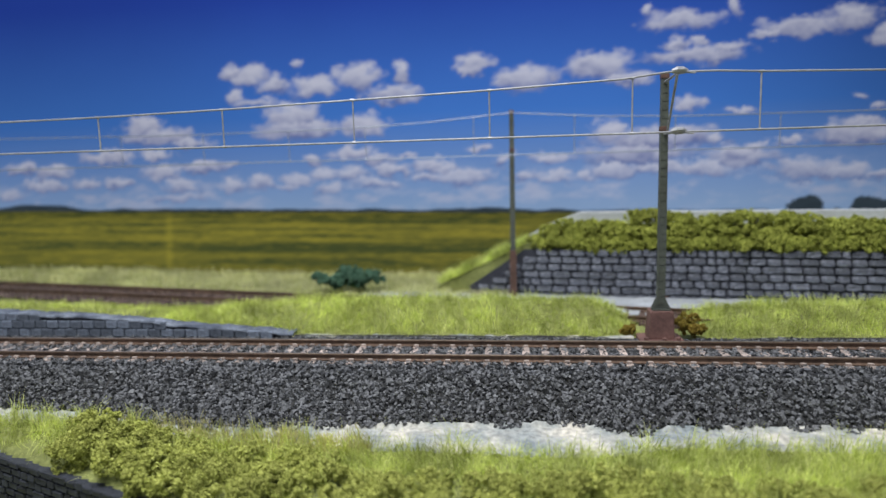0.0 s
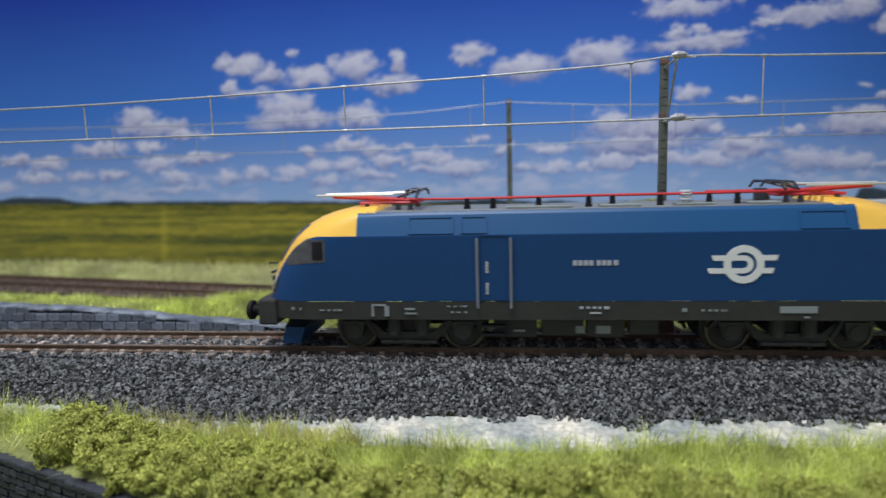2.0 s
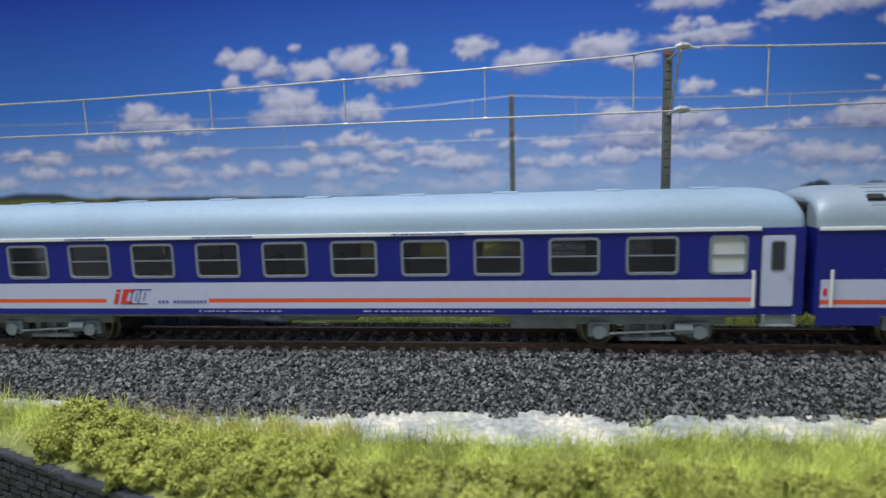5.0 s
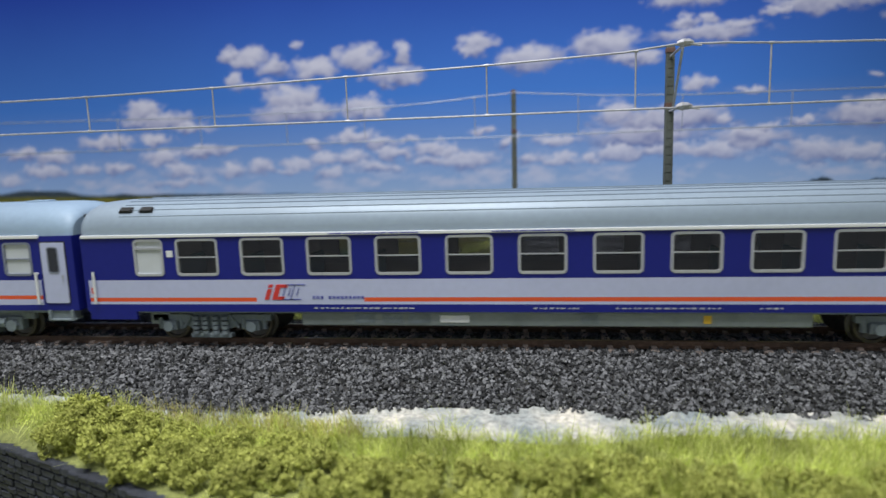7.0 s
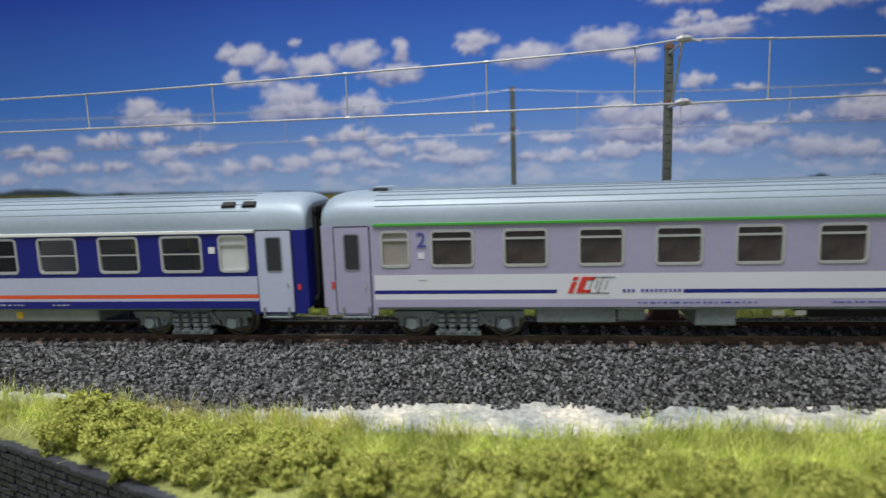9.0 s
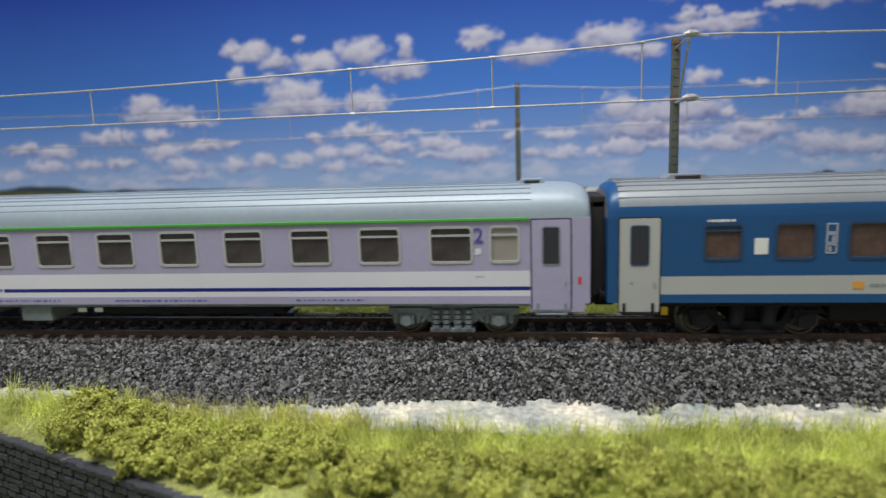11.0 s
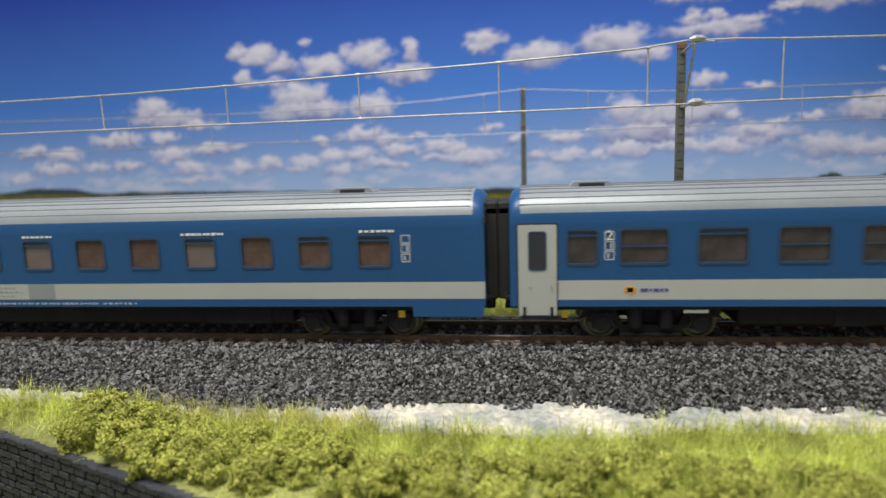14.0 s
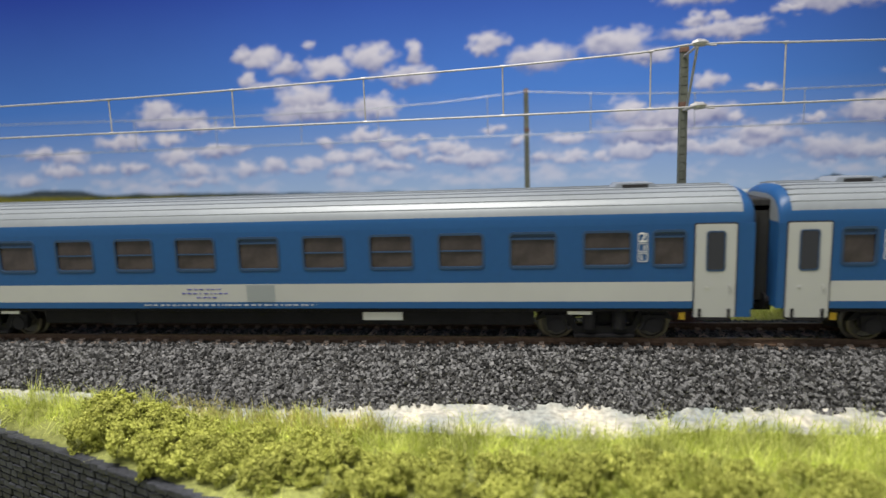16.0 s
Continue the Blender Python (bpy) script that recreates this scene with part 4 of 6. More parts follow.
LIVERY = dict(navy=NAVY, lilac_white=LILAC_WHITE, orange=ORANGE, lilac=LILAC, pale=PALE, green=GREEN_LINE, blue=RAIL_BLUE, cream=CREAM)
HALF = 16.2


def wheelset(mat=WHEEL, r=5.3):
    """Two flanged wheels on an axle along y, turning about the origin."""
    bm = bmesh.new()
    for s in (-1, 1):
        prof = [(0.0, 7.2), (r + 0.9, 7.2), (r + 0.9, 7.7), (r, 8.1), (r - 0.1, 10.2), (r - 0.9, 10.3), (r - 1.2, 9.7), (2.2, 9.3), (1.6, 10.4), (0.0, 10.6)]
        seg, rings = 28, []
        for rad, y in prof:
            rings.append([bm.verts.new((rad * math.cos(2 * math.pi * k / seg), s * y, rad * math.sin(2 * math.pi * k / seg))) for k in range(seg)] if rad else [bm.verts.new((0, s * y, 0))])
        for i, (a, b) in enumerate(zip(rings, rings[1:])):
            for k in range(seg):
                j = (k + 1) % seg
                if len(a) == 1:
                    f = bm.faces.new((a[0], b[k], b[j]))
                elif len(b) == 1:
                    f = bm.faces.new((a[k], a[j], b[0]))
                else:
                    f = bm.faces.new((a[k], a[j], b[j], b[k]))
                f.smooth, f.material_index = True, 1 if i in (3, 4) else 0
        for q in range(4):
            a = math.pi / 2 * q + 0.4
            tube(bm, [(3.3 * math.cos(a), s * 9.3, 3.3 * math.sin(a)), (3.3 * math.cos(a), s * 9.9, 3.3 * math.sin(a))], 0.45, 6)
    tube(bm, [(0, -9, 0), (0, 9, 0)], 1.1, 10)
    bmesh.ops.recalc_face_normals(bm, faces=bm.faces)
    return part("wheelset", bm, [mat, TREAD])


WHEEL_COACH = wheelset(WHEEL, 5.3)
WHEEL_LOCO = wheelset(LOCO_FRAME, 6.6)
WHEELSETS = []


def bogie(car, x, base, style, mat, radius, proto):
    """A two-axle bogie: side frames, springs, axle boxes and two turning wheelsets."""
    b = new("bogie", None)
    h = base / 2
    z0 = radius
    bm = bmesh.new()
    for s in (-1, 1):
        y0, y1 = sorted((s * 10.9, s * 13.0))
        ya, yb = sorted((s * 10.9, s * 14.0))
        if style == "sprung":          # fabricated frame with coil springs
            prism(bm, [(-h - 6, z0 + 3.6), (h + 6, z0 + 3.6), (h + 6, z0 + 1.6), (h - 4, z0 + 1.2), (7, z0 - 1.0), (-7, z0 - 1.0), (-h + 4, z0 + 1.2), (-h - 6, z0 + 1.6)], "y", y0, y1)
            for ax in (-h, h):
                box(bm, ax - 2.4, ax + 2.4, ya, yb, z0 - 1.6, z0 + 1.8, 0.4)
                tube(bm, [(ax, s * 14.0, z0), (ax, s * 15.0, z0)], 1.7, 12)
                for dx in (-3.6, 3.6):
                    tube(bm, [(ax + dx, s * 12.4, z0 - 1.2), (ax + dx, s * 12.4, z0 + 2.6)], 0.95, 8)
            for dx in (-5, -1.8, 1.8, 5):
                for k in range(4):
                    tube(bm, [(dx, s * 13.7, z0 - 2.6 + 1.6 * k), (dx, s * 13.7, z0 - 1.5 + 1.6 * k)], 1.25, 8)
            box(bm, -7, 7, ya, yb + s * 0.4, z0 - 4.0, z0 - 2.5, 0.3)
            box(bm, -6.4, 6.4, y0, y1 + max(s, 0) * 1.0, z0 + 3.2, z0 + 5.0, 0.3)
            for dx in (-9.5, 9.5):
                tube(bm, [(dx, s * 13.4, z0 - 0.6), (dx + math.copysign(5, dx) * -0.6, s * 13.6, z0 + 3.6)], 0.6, 6)
        elif style == "bar":            # straight frame with a long rod
            box(bm, -h - 7.5, h + 7.5, y0, y1, z0 + 1.8, z0 + 4.4, 0.4)
            for ax in (-h, h):
                box(bm, ax - 3.2, ax + 3.2, ya, yb, z0 - 1.8, z0 + 3.0, 0.5)
                tube(bm, [(ax, s * 14.0, z0), (ax, s * 15.2, z0)], 2.0, 12)
            tube(bm, [(-h + 3, s * 14.4, z0 - 0.6), (h - 3, s * 14.4, z0 + 0.6)], 0.4, 6)
            tube(bm, [(h - 7, s * 13.8, z0 + 1), (h - 2, s * 13.8, z0 + 1)], 1.9, 10)
            box(bm, -8, 8, ya, yb, z0 - 2.9, z0 - 1.5, 0.3)
            for dx in (-6, 0, 6):
                box(bm, dx - 0.8, dx + 0.8, y0, yb if s > 0 else y1, z0 - 2.4, z0 + 2.4, 0.2)
        else:                           # swan-neck frame with arched ends
            prism(bm, [(-h - 6.5, z0 + 1.2), (-h - 4, z0 + 4.2), (-h + 4, z0 + 4.2), (-8, z0 - 0.4), (8, z0 - 0.4), (h - 4, z0 + 4.2), (h + 4, z0 + 4.2), (h + 6.5, z0 + 1.2),
                       (h + 4, z0 + 2.0), (h - 3, z0 + 2.0), (8.5, z0 - 3.4), (-8.5, z0 - 3.4), (-h + 3, z0 + 2.0), (-h - 4, z0 + 2.0)], "y", y0, y1)
            for ax in (-h, h):
                tube(bm, [(ax, s * 11, z0), (ax, s * 14.4, z0)], 2.3, 14)
                prism(bm, [(ax - 2.6, z0 - 1.6), (ax + 2.6, z0 - 1.6), (ax + 3.4, z0 + 3.2), (ax - 3.4, z0 + 3.2)], "y", ya, (ya + yb) / 2)
            for dx in (-4.4, 4.4):
                tube(bm, [(dx, s * 13.0, z0 - 1.0), (dx, s * 13.0, z0 + 4.6)], 2.2, 12)
                tube(bm, [(dx * 2.4, s * 13.6, z0 - 1.4), (dx * 3.0, s * 13.6, z0 + 3.6)], 0.6, 6)
            box(bm, -9, 9, ya, yb, z0 - 4.0, z0 - 2.8, 0.3)
    box(bm, -5, 5, -10.9, 10.9, z0 - 1.2, z0 + 3.4)
    bpy.data.objects.remove(b)
    b = part("bogie", bm, mat, car)
    b.matrix_basis = at(x, 0, 0)
    for ax in (-h, h):
        w = again(proto, b, at(ax, 0, radius), "wheelset")
        WHEELSETS.append((w, ax, radius))
    return b


def bars(name, items, mat, parent, y=None, label=""):
    """Flat strips of lettering on the near side: (x, z, length, height) each."""
    bm = bmesh.new()
    y = -HALF - 0.12 if y is None else y
    for x, z, w, h in items:
        box(bm, x, x + w, y, y + 0.2, z - h / 2, z + h / 2)
    ob = part(name, bm, mat, parent, label)
    return tagged(ob, kind="stuff") if len(items) > 1 else ob


def dashes(x0, x1, z, h, seed, gap=0.5):
    """A line of unreadable small print as strips."""
    r, out, x = random.Random(seed), [], x0
    while x < x1:
        w = r.uniform(0.5, 1.6)
        out.append((x, z, min(w, x1 - x), h * r.uniform(0.55, 0.85)))
        x += w + gap * r.uniform(0.6, 2.2)
    return out


def digit_two(parent, x, z, size, mat):
    c = bpy.data.curves.new("two", "FONT")
    c.body, c.size, c.extrude, c.align_x, c.align_y = "2", size * MM, 0.00008, "CENTER", "CENTER"
    tmp = new("two", c)
    me = bpy.data.meshes.new_from_object(tmp.evaluated_get(bpy.context.evaluated_depsgraph_get()))
    bpy.data.objects.remove(tmp)
    ob = link_mesh("class_number", me, mat, parent, "large class number 2")
    ob.matrix_basis = at(x, -HALF - 0.16, z, 90, 0, 0)


def roof_section(zg, zt, n=26, p=0.62, q=0.8):
    out = []
    for k in range(n + 1):
        a = math.pi * k / n
        c, s = math.cos(a), math.sin(a)
        out.append((-HALF * math.copysign(abs(c) ** p, c), zg + (zt - zg) * max(s, 0) ** q))
    return out


def side_wall(car, L, holes, paint, z_cuts, y_side, low_ends, mats):
    """One long side: a slab with real window openings, its bands of paint following paint(x, z)."""
    xs = sorted({0.0, L} | {x for h in holes for x in h[:2]} | {x for x in paint["x"]} | {x for e in low_ends for x in e[:2]})
    zs = sorted(set(z_cuts) | {z for h in holes for z in h[2:4]} | {e[2] for e in low_ends})
    base = paint["base_z"]
    bm = bmesh.new()
    cache = {}

    def vert(x, y, z):
        key = (round(x, 3), round(y, 3), round(z, 3))
        if key not in cache:
            cache[key] = bm.verts.new((x, y, z))
        return cache[key]

    def solid(xm, zm):
        if not (0 < xm < L and zs[0] < zm < zs[-1]):
            return False
        if zm < base and not any(e[0] < xm < e[1] and zm > e[2] for e in low_ends):
            return False
        return not any(h[0] < xm < h[1] and h[2] < zm < h[3] for h in holes)

    yo, yi = y_side, y_side - math.copysign(0.9, y_side)
    for i in range(len(xs) - 1):
        for j in range(len(zs) - 1):
            x0, x1, z0, z1 = xs[i], xs[i + 1], zs[j], zs[j + 1]
            xm, zm = (x0 + x1) / 2, (z0 + z1) / 2
            if not solid(xm, zm):
                continue
            f = bm.faces.new((vert(x0, yo, z0), vert(x1, yo, z0), vert(x1, yo, z1), vert(x0, yo, z1)))
            f.material_index = paint["at"](xm, zm)
            g = bm.faces.new((vert(x0, yi, z0), vert(x1, yi, z0), vert(x1, yi, z1), vert(x0, yi, z1)))
            g.material_index = len(mats) - 1
            for (xa, za, xb, zb, nx, nz) in ((x0, z0, x1, z0, xm, z0 - 0.01), (x0, z1, x1, z1, xm, z1 + 0.01), (x0, z0, x0, z1, x0 - 0.01, zm), (x1, z0, x1, z1, x1 + 0.01, zm)):
                if not solid(nx, nz):
                    e = bm.faces.new((vert(xa, yo, za), vert(xb, yo, zb), vert(xb, yi, zb), vert(xa, yi, za)))
                    e.material_index = f.material_index
    return part("side_wall", bm, mats, car)


def window_proto(w, h, kind, frame_mat, pane_mat, r=1.5):
    """A window to be set at its lower left corner: frame, glass and bars."""
    bm = bmesh.new()
    ring_frame(bm, 0, w, 0, h, r, 0.75, -0.22, 0.7)
    if kind == "split":
        box(bm, 0.6, w - 0.6, -0.05, 0.35, h * 0.50 - 0.16, h * 0.50 + 0.2)
    elif kind == "vent":
        box(bm, 0.6, w - 0.6, -0.1, 0.35, h * 0.74 - 0.22, h * 0.74 + 0.4)
    elif kind == "flap":
        box(bm, 0.6, w - 0.6, -0.1, 0.35, h * 0.80 - 0.2, h * 0.80 + 0.25)
        box(bm, 0.6, w - 0.6, 0.25, 0.5, h * 0.80, h - 0.5)
    frame_ob = part("window", bm, frame_mat)
    bm = bmesh.new()
    prism(bm, rounded(0.3, w - 0.3, 0.3, h - 0.3, r * 0.8), "y", 0.4, 0.6)
    pane = part("pane", bm, pane_mat)
    if pane_mat is PANE:
        pane.visible_shadow = False
    return frame_ob, pane


PROTOS = {}


def set_window(car, x, z, w, h, kind, frame_mat, pane_mat, far=False):
    key = (round(w, 1), round(h, 1), kind, frame_mat.name, pane_mat.name)
    if key not in PROTOS:
        PROTOS[key] = window_proto(w, h, kind, frame_mat, pane_mat)
        f, p = PROTOS[key]
        PROTOS[key] = (f.data, p.data)
        bpy.data.objects.remove(f), bpy.data.objects.remove(p)
    fd, pd = PROTOS[key]
    f = new("window", fd)
    f.parent = car
    f.matrix_basis = at(x + w, HALF, z, 0, 0, 180) if far else at(x, -HALF, z)
    p = new("pane", pd)
    p.parent = f
    p.visible_shadow = pane_mat is not PANE


def set_door(car, x0, x1, z0, z1, mat, far=False, dark=False):
    """A coach door: leaf, its window and a handle."""
    w = x1 - x0
    bm = bmesh.new()
    ring = rounded(0, w, 0, z1 - z0, 0.4, 2)
    prism(bm, ring, "y", -0.35, 0.5)
    leaf = part("door", bm, mat, car)
    # black border put in for the shade of the recess around the leaf
    bm = bmesh.new()
    prism(bm, rounded(-0.4, w + 0.4, -0.1, z1 - z0 + 0.4, 0.5, 2), "y", -0.12, 0.42)
    part("door_seal", bm, BLACK, leaf, "dark line for the shaded recess round the door")
    leaf.matrix_basis = at(x1, HALF, z0, 0, 0, 180) if far else at(x0, -HALF, z0)
    bm = bmesh.new()
    ring_frame(bm, w * 0.26, w * 0.74, (z1 - z0) * 0.50, (z1 - z0) * 0.93, 0.9, 0.4, -0.5, -0.2)
    part("door_window_frame", bm, FRAME_DARK if dark else FRAME_GREY, leaf)
    bm = bmesh.new()
    prism(bm, rounded(w * 0.26 + 0.3, w * 0.74 - 0.3, (z1 - z0) * 0.50 + 0.3, (z1 - z0) * 0.93 - 0.3, 0.7), "y", -0.42, -0.3)
    part("door_pane", bm, SCREEN, leaf)
    bm = bmesh.new()
    tube(bm, [(w * 0.86, -0.7, 8.2), (w * 0.86, -0.7, 9.6)], 0.22, 6)
    tube(bm, [(w * 0.86, -0.7, 8.9), (w * 0.86, -0.2, 8.9)], 0.2, 6)
    if dark:
        tube(bm, [(w * 0.3, -0.6, 9.0), (w * 0.3, -0.2, 9.0)], 0.35, 6)
    part("door_handle", bm, FRAME_SILVER, leaf)
    return leaf


def coach(x_front, L, style, label, group):
    car = thing("passenger_coach", x_front, 0, 0, label, "railway coach", group)
    st = style
    zg, zt = st["gutter"], 46.5
    mats = [LIVERY[k] for k in st["paints"]] + [INSIDE]
    wz0, wz1 = st["window_z"]
    holes_near = [(x + 0.45, x + w - 0.45, wz0 + 0.45, wz1 - 0.45) for x, w, *_ in st["windows"]]
    for y_side, far in ((-HALF, False), (HALF, True)):
        w = side_wall(car, L, holes_near, st["paint"], st["z_cuts"], y_side, st["low_ends"], mats)
        for x, ww, kind, pane in st["windows"]:
            set_window(car, x, wz0, ww, wz1 - wz0, kind, st["frame"], pane, far)
        for x0, x1, z0, z1 in st["doors"]:
            set_door(car, x0, x1, z0, z1, st["door_mat"], far, st.get("dark_doors", False))
    # roof
    sec = roof_section(zg, zt, p=st.get("roof_p", 0.62), q=st.get("roof_q", 0.8))
    R = st.get("roof_r", 9.0)
    ks = []
    for d in (0.0, 0.12, 0.3, 0.55, 1.0):
        ks.append((d * R, st.get("roof_k", 0.72) + (1 - st.get("roof_k", 0.72)) * math.sqrt(max(0, 1 - (1 - d) ** 2.2))))
    xs = [(d, k) for d, k in ks] + [(L - d, k) for d, k in reversed(ks)]
    bm = bmesh.new()
    rings = []
    for x, k in xs:
        wk = 0.93 + 0.07 * min(1, (k - 0.6) / 0.4)
        rings.append([bm.verts.new((x, y * wk, zg + (z - zg) * k)) for y, z in sec])
    for i, (a, b) in enumerate(zip(rings, rings[1:])):
        for k in range(len(sec) - 1):
            f = bm.faces.new((a[k], a[k + 1], b[k + 1], b[k]))
            f.smooth = True
            if st.get("collar") and i in (0, 1, 2, len(xs) - 4, len(xs) - 3, len(xs) - 2):
                f.material_index = 1
            if st.get("collar") and (k < 2 or k > len(sec) - 4):
                f.material_index = 1
    bm.faces.new(rings[0]), bm.faces.new(rings[-1])
    bmesh.ops.recalc_face_normals(bm, faces=bm.faces)
    roof = part("roof", bm, [st["roof_mat"], mats[0]], car)
    for p in roof.data.polygons:
        p.use_smooth = len(p.vertices) == 4
    for k in st["ribs"]:
        for s in (-1, 1):
            y, z = sec[k]
            y2, z2 = sec[k + 1]
            bm = bmesh.new()
            x0, x1 = st["rib_x"]
            prism(bm, [(s * y, z - 0.05), (s * y, z + 0.34), (s * y - s * -0.45, z + 0.42), (s * y - s * -0.45, z + 0.0)], "x", x0, L - x1)
            part("roof_rib", bm, st["roof_mat"], car)
    for x, w, z in st["vents"]:
        bm = bmesh.new()
        prism(bm, [(x, z - 1.5), (x + w, z - 1.5), (x + w * 0.82, z + 1.0), (x + w * 0.18, z + 1.0)], "y", -5.5, 5.5)
        part("roof_vent", bm, st["roof_mat"], car)
        bm = bmesh.new()
        box(bm, x + w * 0.26, x + w * 0.74, -5.7, -5.2, z - 0.5, z + 0.6)
        part("vent_grille", bm, BLACK, car)
    for x, w in st.get("slots", ()):
        bm = bmesh.new()
        y, z = sec[6]
        prism(bm, [(x, -1), (x + w, -1), (x + w - 0.8, 0.6), (x + 0.8, 0.6)], "y", -1.0, 1.0)
        sl = part("roof_slot", bm, BLACK, car)
        sl.matrix_basis = at(0, y, z + 0.15, 32, 0, 0)
    if st.get("strip"):
        z0, z1, x0, x1, m = st["strip"]
        for s in (-1, 1):
            bm = bmesh.new()
            ya, yb = sorted((s * (HALF - 0.2), s * (HALF + 0.55)))
            box(bm, x0, x1, ya, yb, z0, z1, 0.15)
            part("rain_gutter", bm, m, car)
    # ends
    for x, s in ((0, -1), (L, 1)):
        bm = bmesh.new()
        xa, xb = sorted((x, x - s * 0.9))
        box(bm, xa + (0.02 if s < 0 else 0), xb - (0.02 if s > 0 else 0), -HALF + 0.9, HALF - 0.9, st["paint"]["base_z"], zg)
        part("end_wall", bm, mats[0], car)
        bm = bmesh.new()
        xa, xb = sorted((x, x + s * st.get("bellows", 1.5)))
        for ya, yb, za, zb in ((-9.5, -6.8, 12, 41), (6.8, 9.5, 12, 41), (-9.5, 9.5, 38.5, 42.5)):
            box(bm, xa, xb, ya, yb, za, zb, 0.5)
        box(bm, min(x, x + s * 0.3), max(x, x + s * 0.3), -8, 8, 12, 39)
        part("gangway", bm, BLACK, car)
        bm = bmesh.new()
        for yy in (-10, 10):
            tube(bm, [(x - s * 1, yy, 12.2), (x + s * 1.2, yy, 12.2)], 1.3, 10)
            tube(bm, [(x + s * 1.2, yy, 12.2), (x + s * 1.7, yy, 12.2)], 2.4, 14)
        box(bm, min(x - s * 4, x + s * 2.2), max(x - s * 4, x + s * 2.2), -2.4, 2.4, 7.2, 10.2, 0.4)
        part("buffer_and_coupler", bm, UNDER_BLACK, car)
    # floor, inner walls and seats
    bm = bmesh.new()
    box(bm, 1, L - 1, -HALF + 1, HALF - 1, 11.2, 12.6)
    box(bm, 1, L - 1, 5.4, 6.0, 12.6, 22.5)
    x = st["windows"][1][0] - 4.0
    while x < L - 16:
        box(bm, x, x + 0.7, -HALF + 1.2, 6.0, 12.6, 36)
        x += st["pitch"]
    box(bm, 1, L - 1, -HALF + 1, HALF - 1, 36.2, 36.8)
    part("interior", bm, INSIDE, car)
    bm = bmesh.new()
    x = st["windows"][1][0] - 3.0
    while x < L - 36:
        for dx, s in ((0, 1), (st["pitch"] - 2.2, -1)):
            box(bm, x + dx, x + dx + 1.8, -HALF + 2, 4.8, 16, st.get("seat_z", 28), 0.5)
        x += st["pitch"]
    part("seat_row", bm, st["seat"], car)
    # underfloor
    for x0, x1, z0, z1, yy, m in st["boxes"]:
        bm = bmesh.new()
        box(bm, x0, x1, -yy, yy, z0, z1, 0.5)
        part("underfloor_box", bm, m, car)
    for s in (-1, 1):
        bm = bmesh.new()
        box(bm, 12, L - 12, min(s * 14, s * 15.6), max(s * 14, s * 15.6), 10.0, 11.4, 0.3)
        part("sole_bar", bm, UNDER_BLACK if st["bogie_mat"] is UNDER_BLACK else UNDER_GREY, car)
    for x in st["steps"]:
        for s in (-1, 1):
            bm = bmesh.new()
            ya, yb = sorted((s * 12.5, s * 16.9))
            box(bm, x, x + 9.5, ya, yb, 7.6, 8.2, 0.15)
            box(bm, x + 0.3, x + 1.1, ya, yb - 0.6, 8, 11.2)
            box(bm, x + 0.4, x + 9.1, s * 15.4 - 0.35, s * 15.4 + 0.35, 7.9, 11.2)
            box(bm, x + 8.4, x + 9.2, ya, yb - 0.6, 8, 11.2)
            part("step", bm, UNDER_GREY if st["bogie_mat"] is UNDER_GREY else UNDER_BLACK, car)
    for x in (41.5, L - 41.5):
        bogie(car, x, 28.7, st["bogie"], st["bogie_mat"], 5.3, WHEEL_COACH)
    return car


def stripes(rules, base_z):
    """Paint rules: (x0, x1, z0, z1, index), the first that holds wins; 0 elsewhere."""
    def pick(x, z):
        for x0, x1, z0, z1, k in rules:
            if x0 < x < x1 and z0 < z < z1:
                return k
        return 0
    return {"x": {v for r in rules for v in r[:2] if v > 0 and v < 270 or 270 <= v < 298}, "at": pick, "base_z": base_z}


def emblem_ic(car, x, z, second):
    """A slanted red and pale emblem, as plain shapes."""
    y0, y1 = -HALF - 0.14, -HALF + 0.05
    sk = lambda pts: [(x + a + 0.35 * b, z + b) for a, b in pts]
    bm = bmesh.new()
    prism(bm, sk([(0, -2.4), (1.5, -2.4), (1.5, 1.0), (0, 1.0)]), "y", y0, y1)
    prism(bm, sk([(0, 1.5), (1.5, 1.5), (1.5, 2.5), (0, 2.5)]), "y", y0, y1)
    prism(bm, sk([(2.4, -2.4), (6.4, -2.4), (6.4, -1.4), (4.2, -1.4), (4.2, 1.5), (6.4, 1.5), (6.4, 2.5), (2.4, 2.5)]), "y", y0, y1)
    part("emblem", bm, LOGO_RED, car, "slanted red emblem")
    bm = bmesh.new()
    for a0 in (5.6, 8.4):
        for q in ([(a0, -2.4), (a0 + 3.6, -2.4), (a0 + 3.6, -2.15), (a0, -2.15)], [(a0, 2.25), (a0 + 3.6, 2.25), (a0 + 3.6, 2.5), (a0, 2.5)],
                  [(a0, -2.1), (a0 + 0.28, -2.1), (a0 + 0.28, 2.2), (a0, 2.2)], [(a0 + 1.7, -1.2), (a0 + 1.95, -1.2), (a0 + 1.95, 1.4), (a0 + 1.7, 1.4)]):
            prism(bm, sk(q), "y", y0, y1)
    part("emblem_outline", bm, LETTER_BLUE if second else LETTER_DIM, car)
    bars("lettering", [(x + 15.0 + 1.3 * k, z - 1.7, 0.8, 0.9) for k in range(13) if k != 3], LETTER_BLUE, car)


def wins(first, pitch, n, w, kind, pane):
    return [(first + pitch * k, w, kind, pane) for k in range(n)]


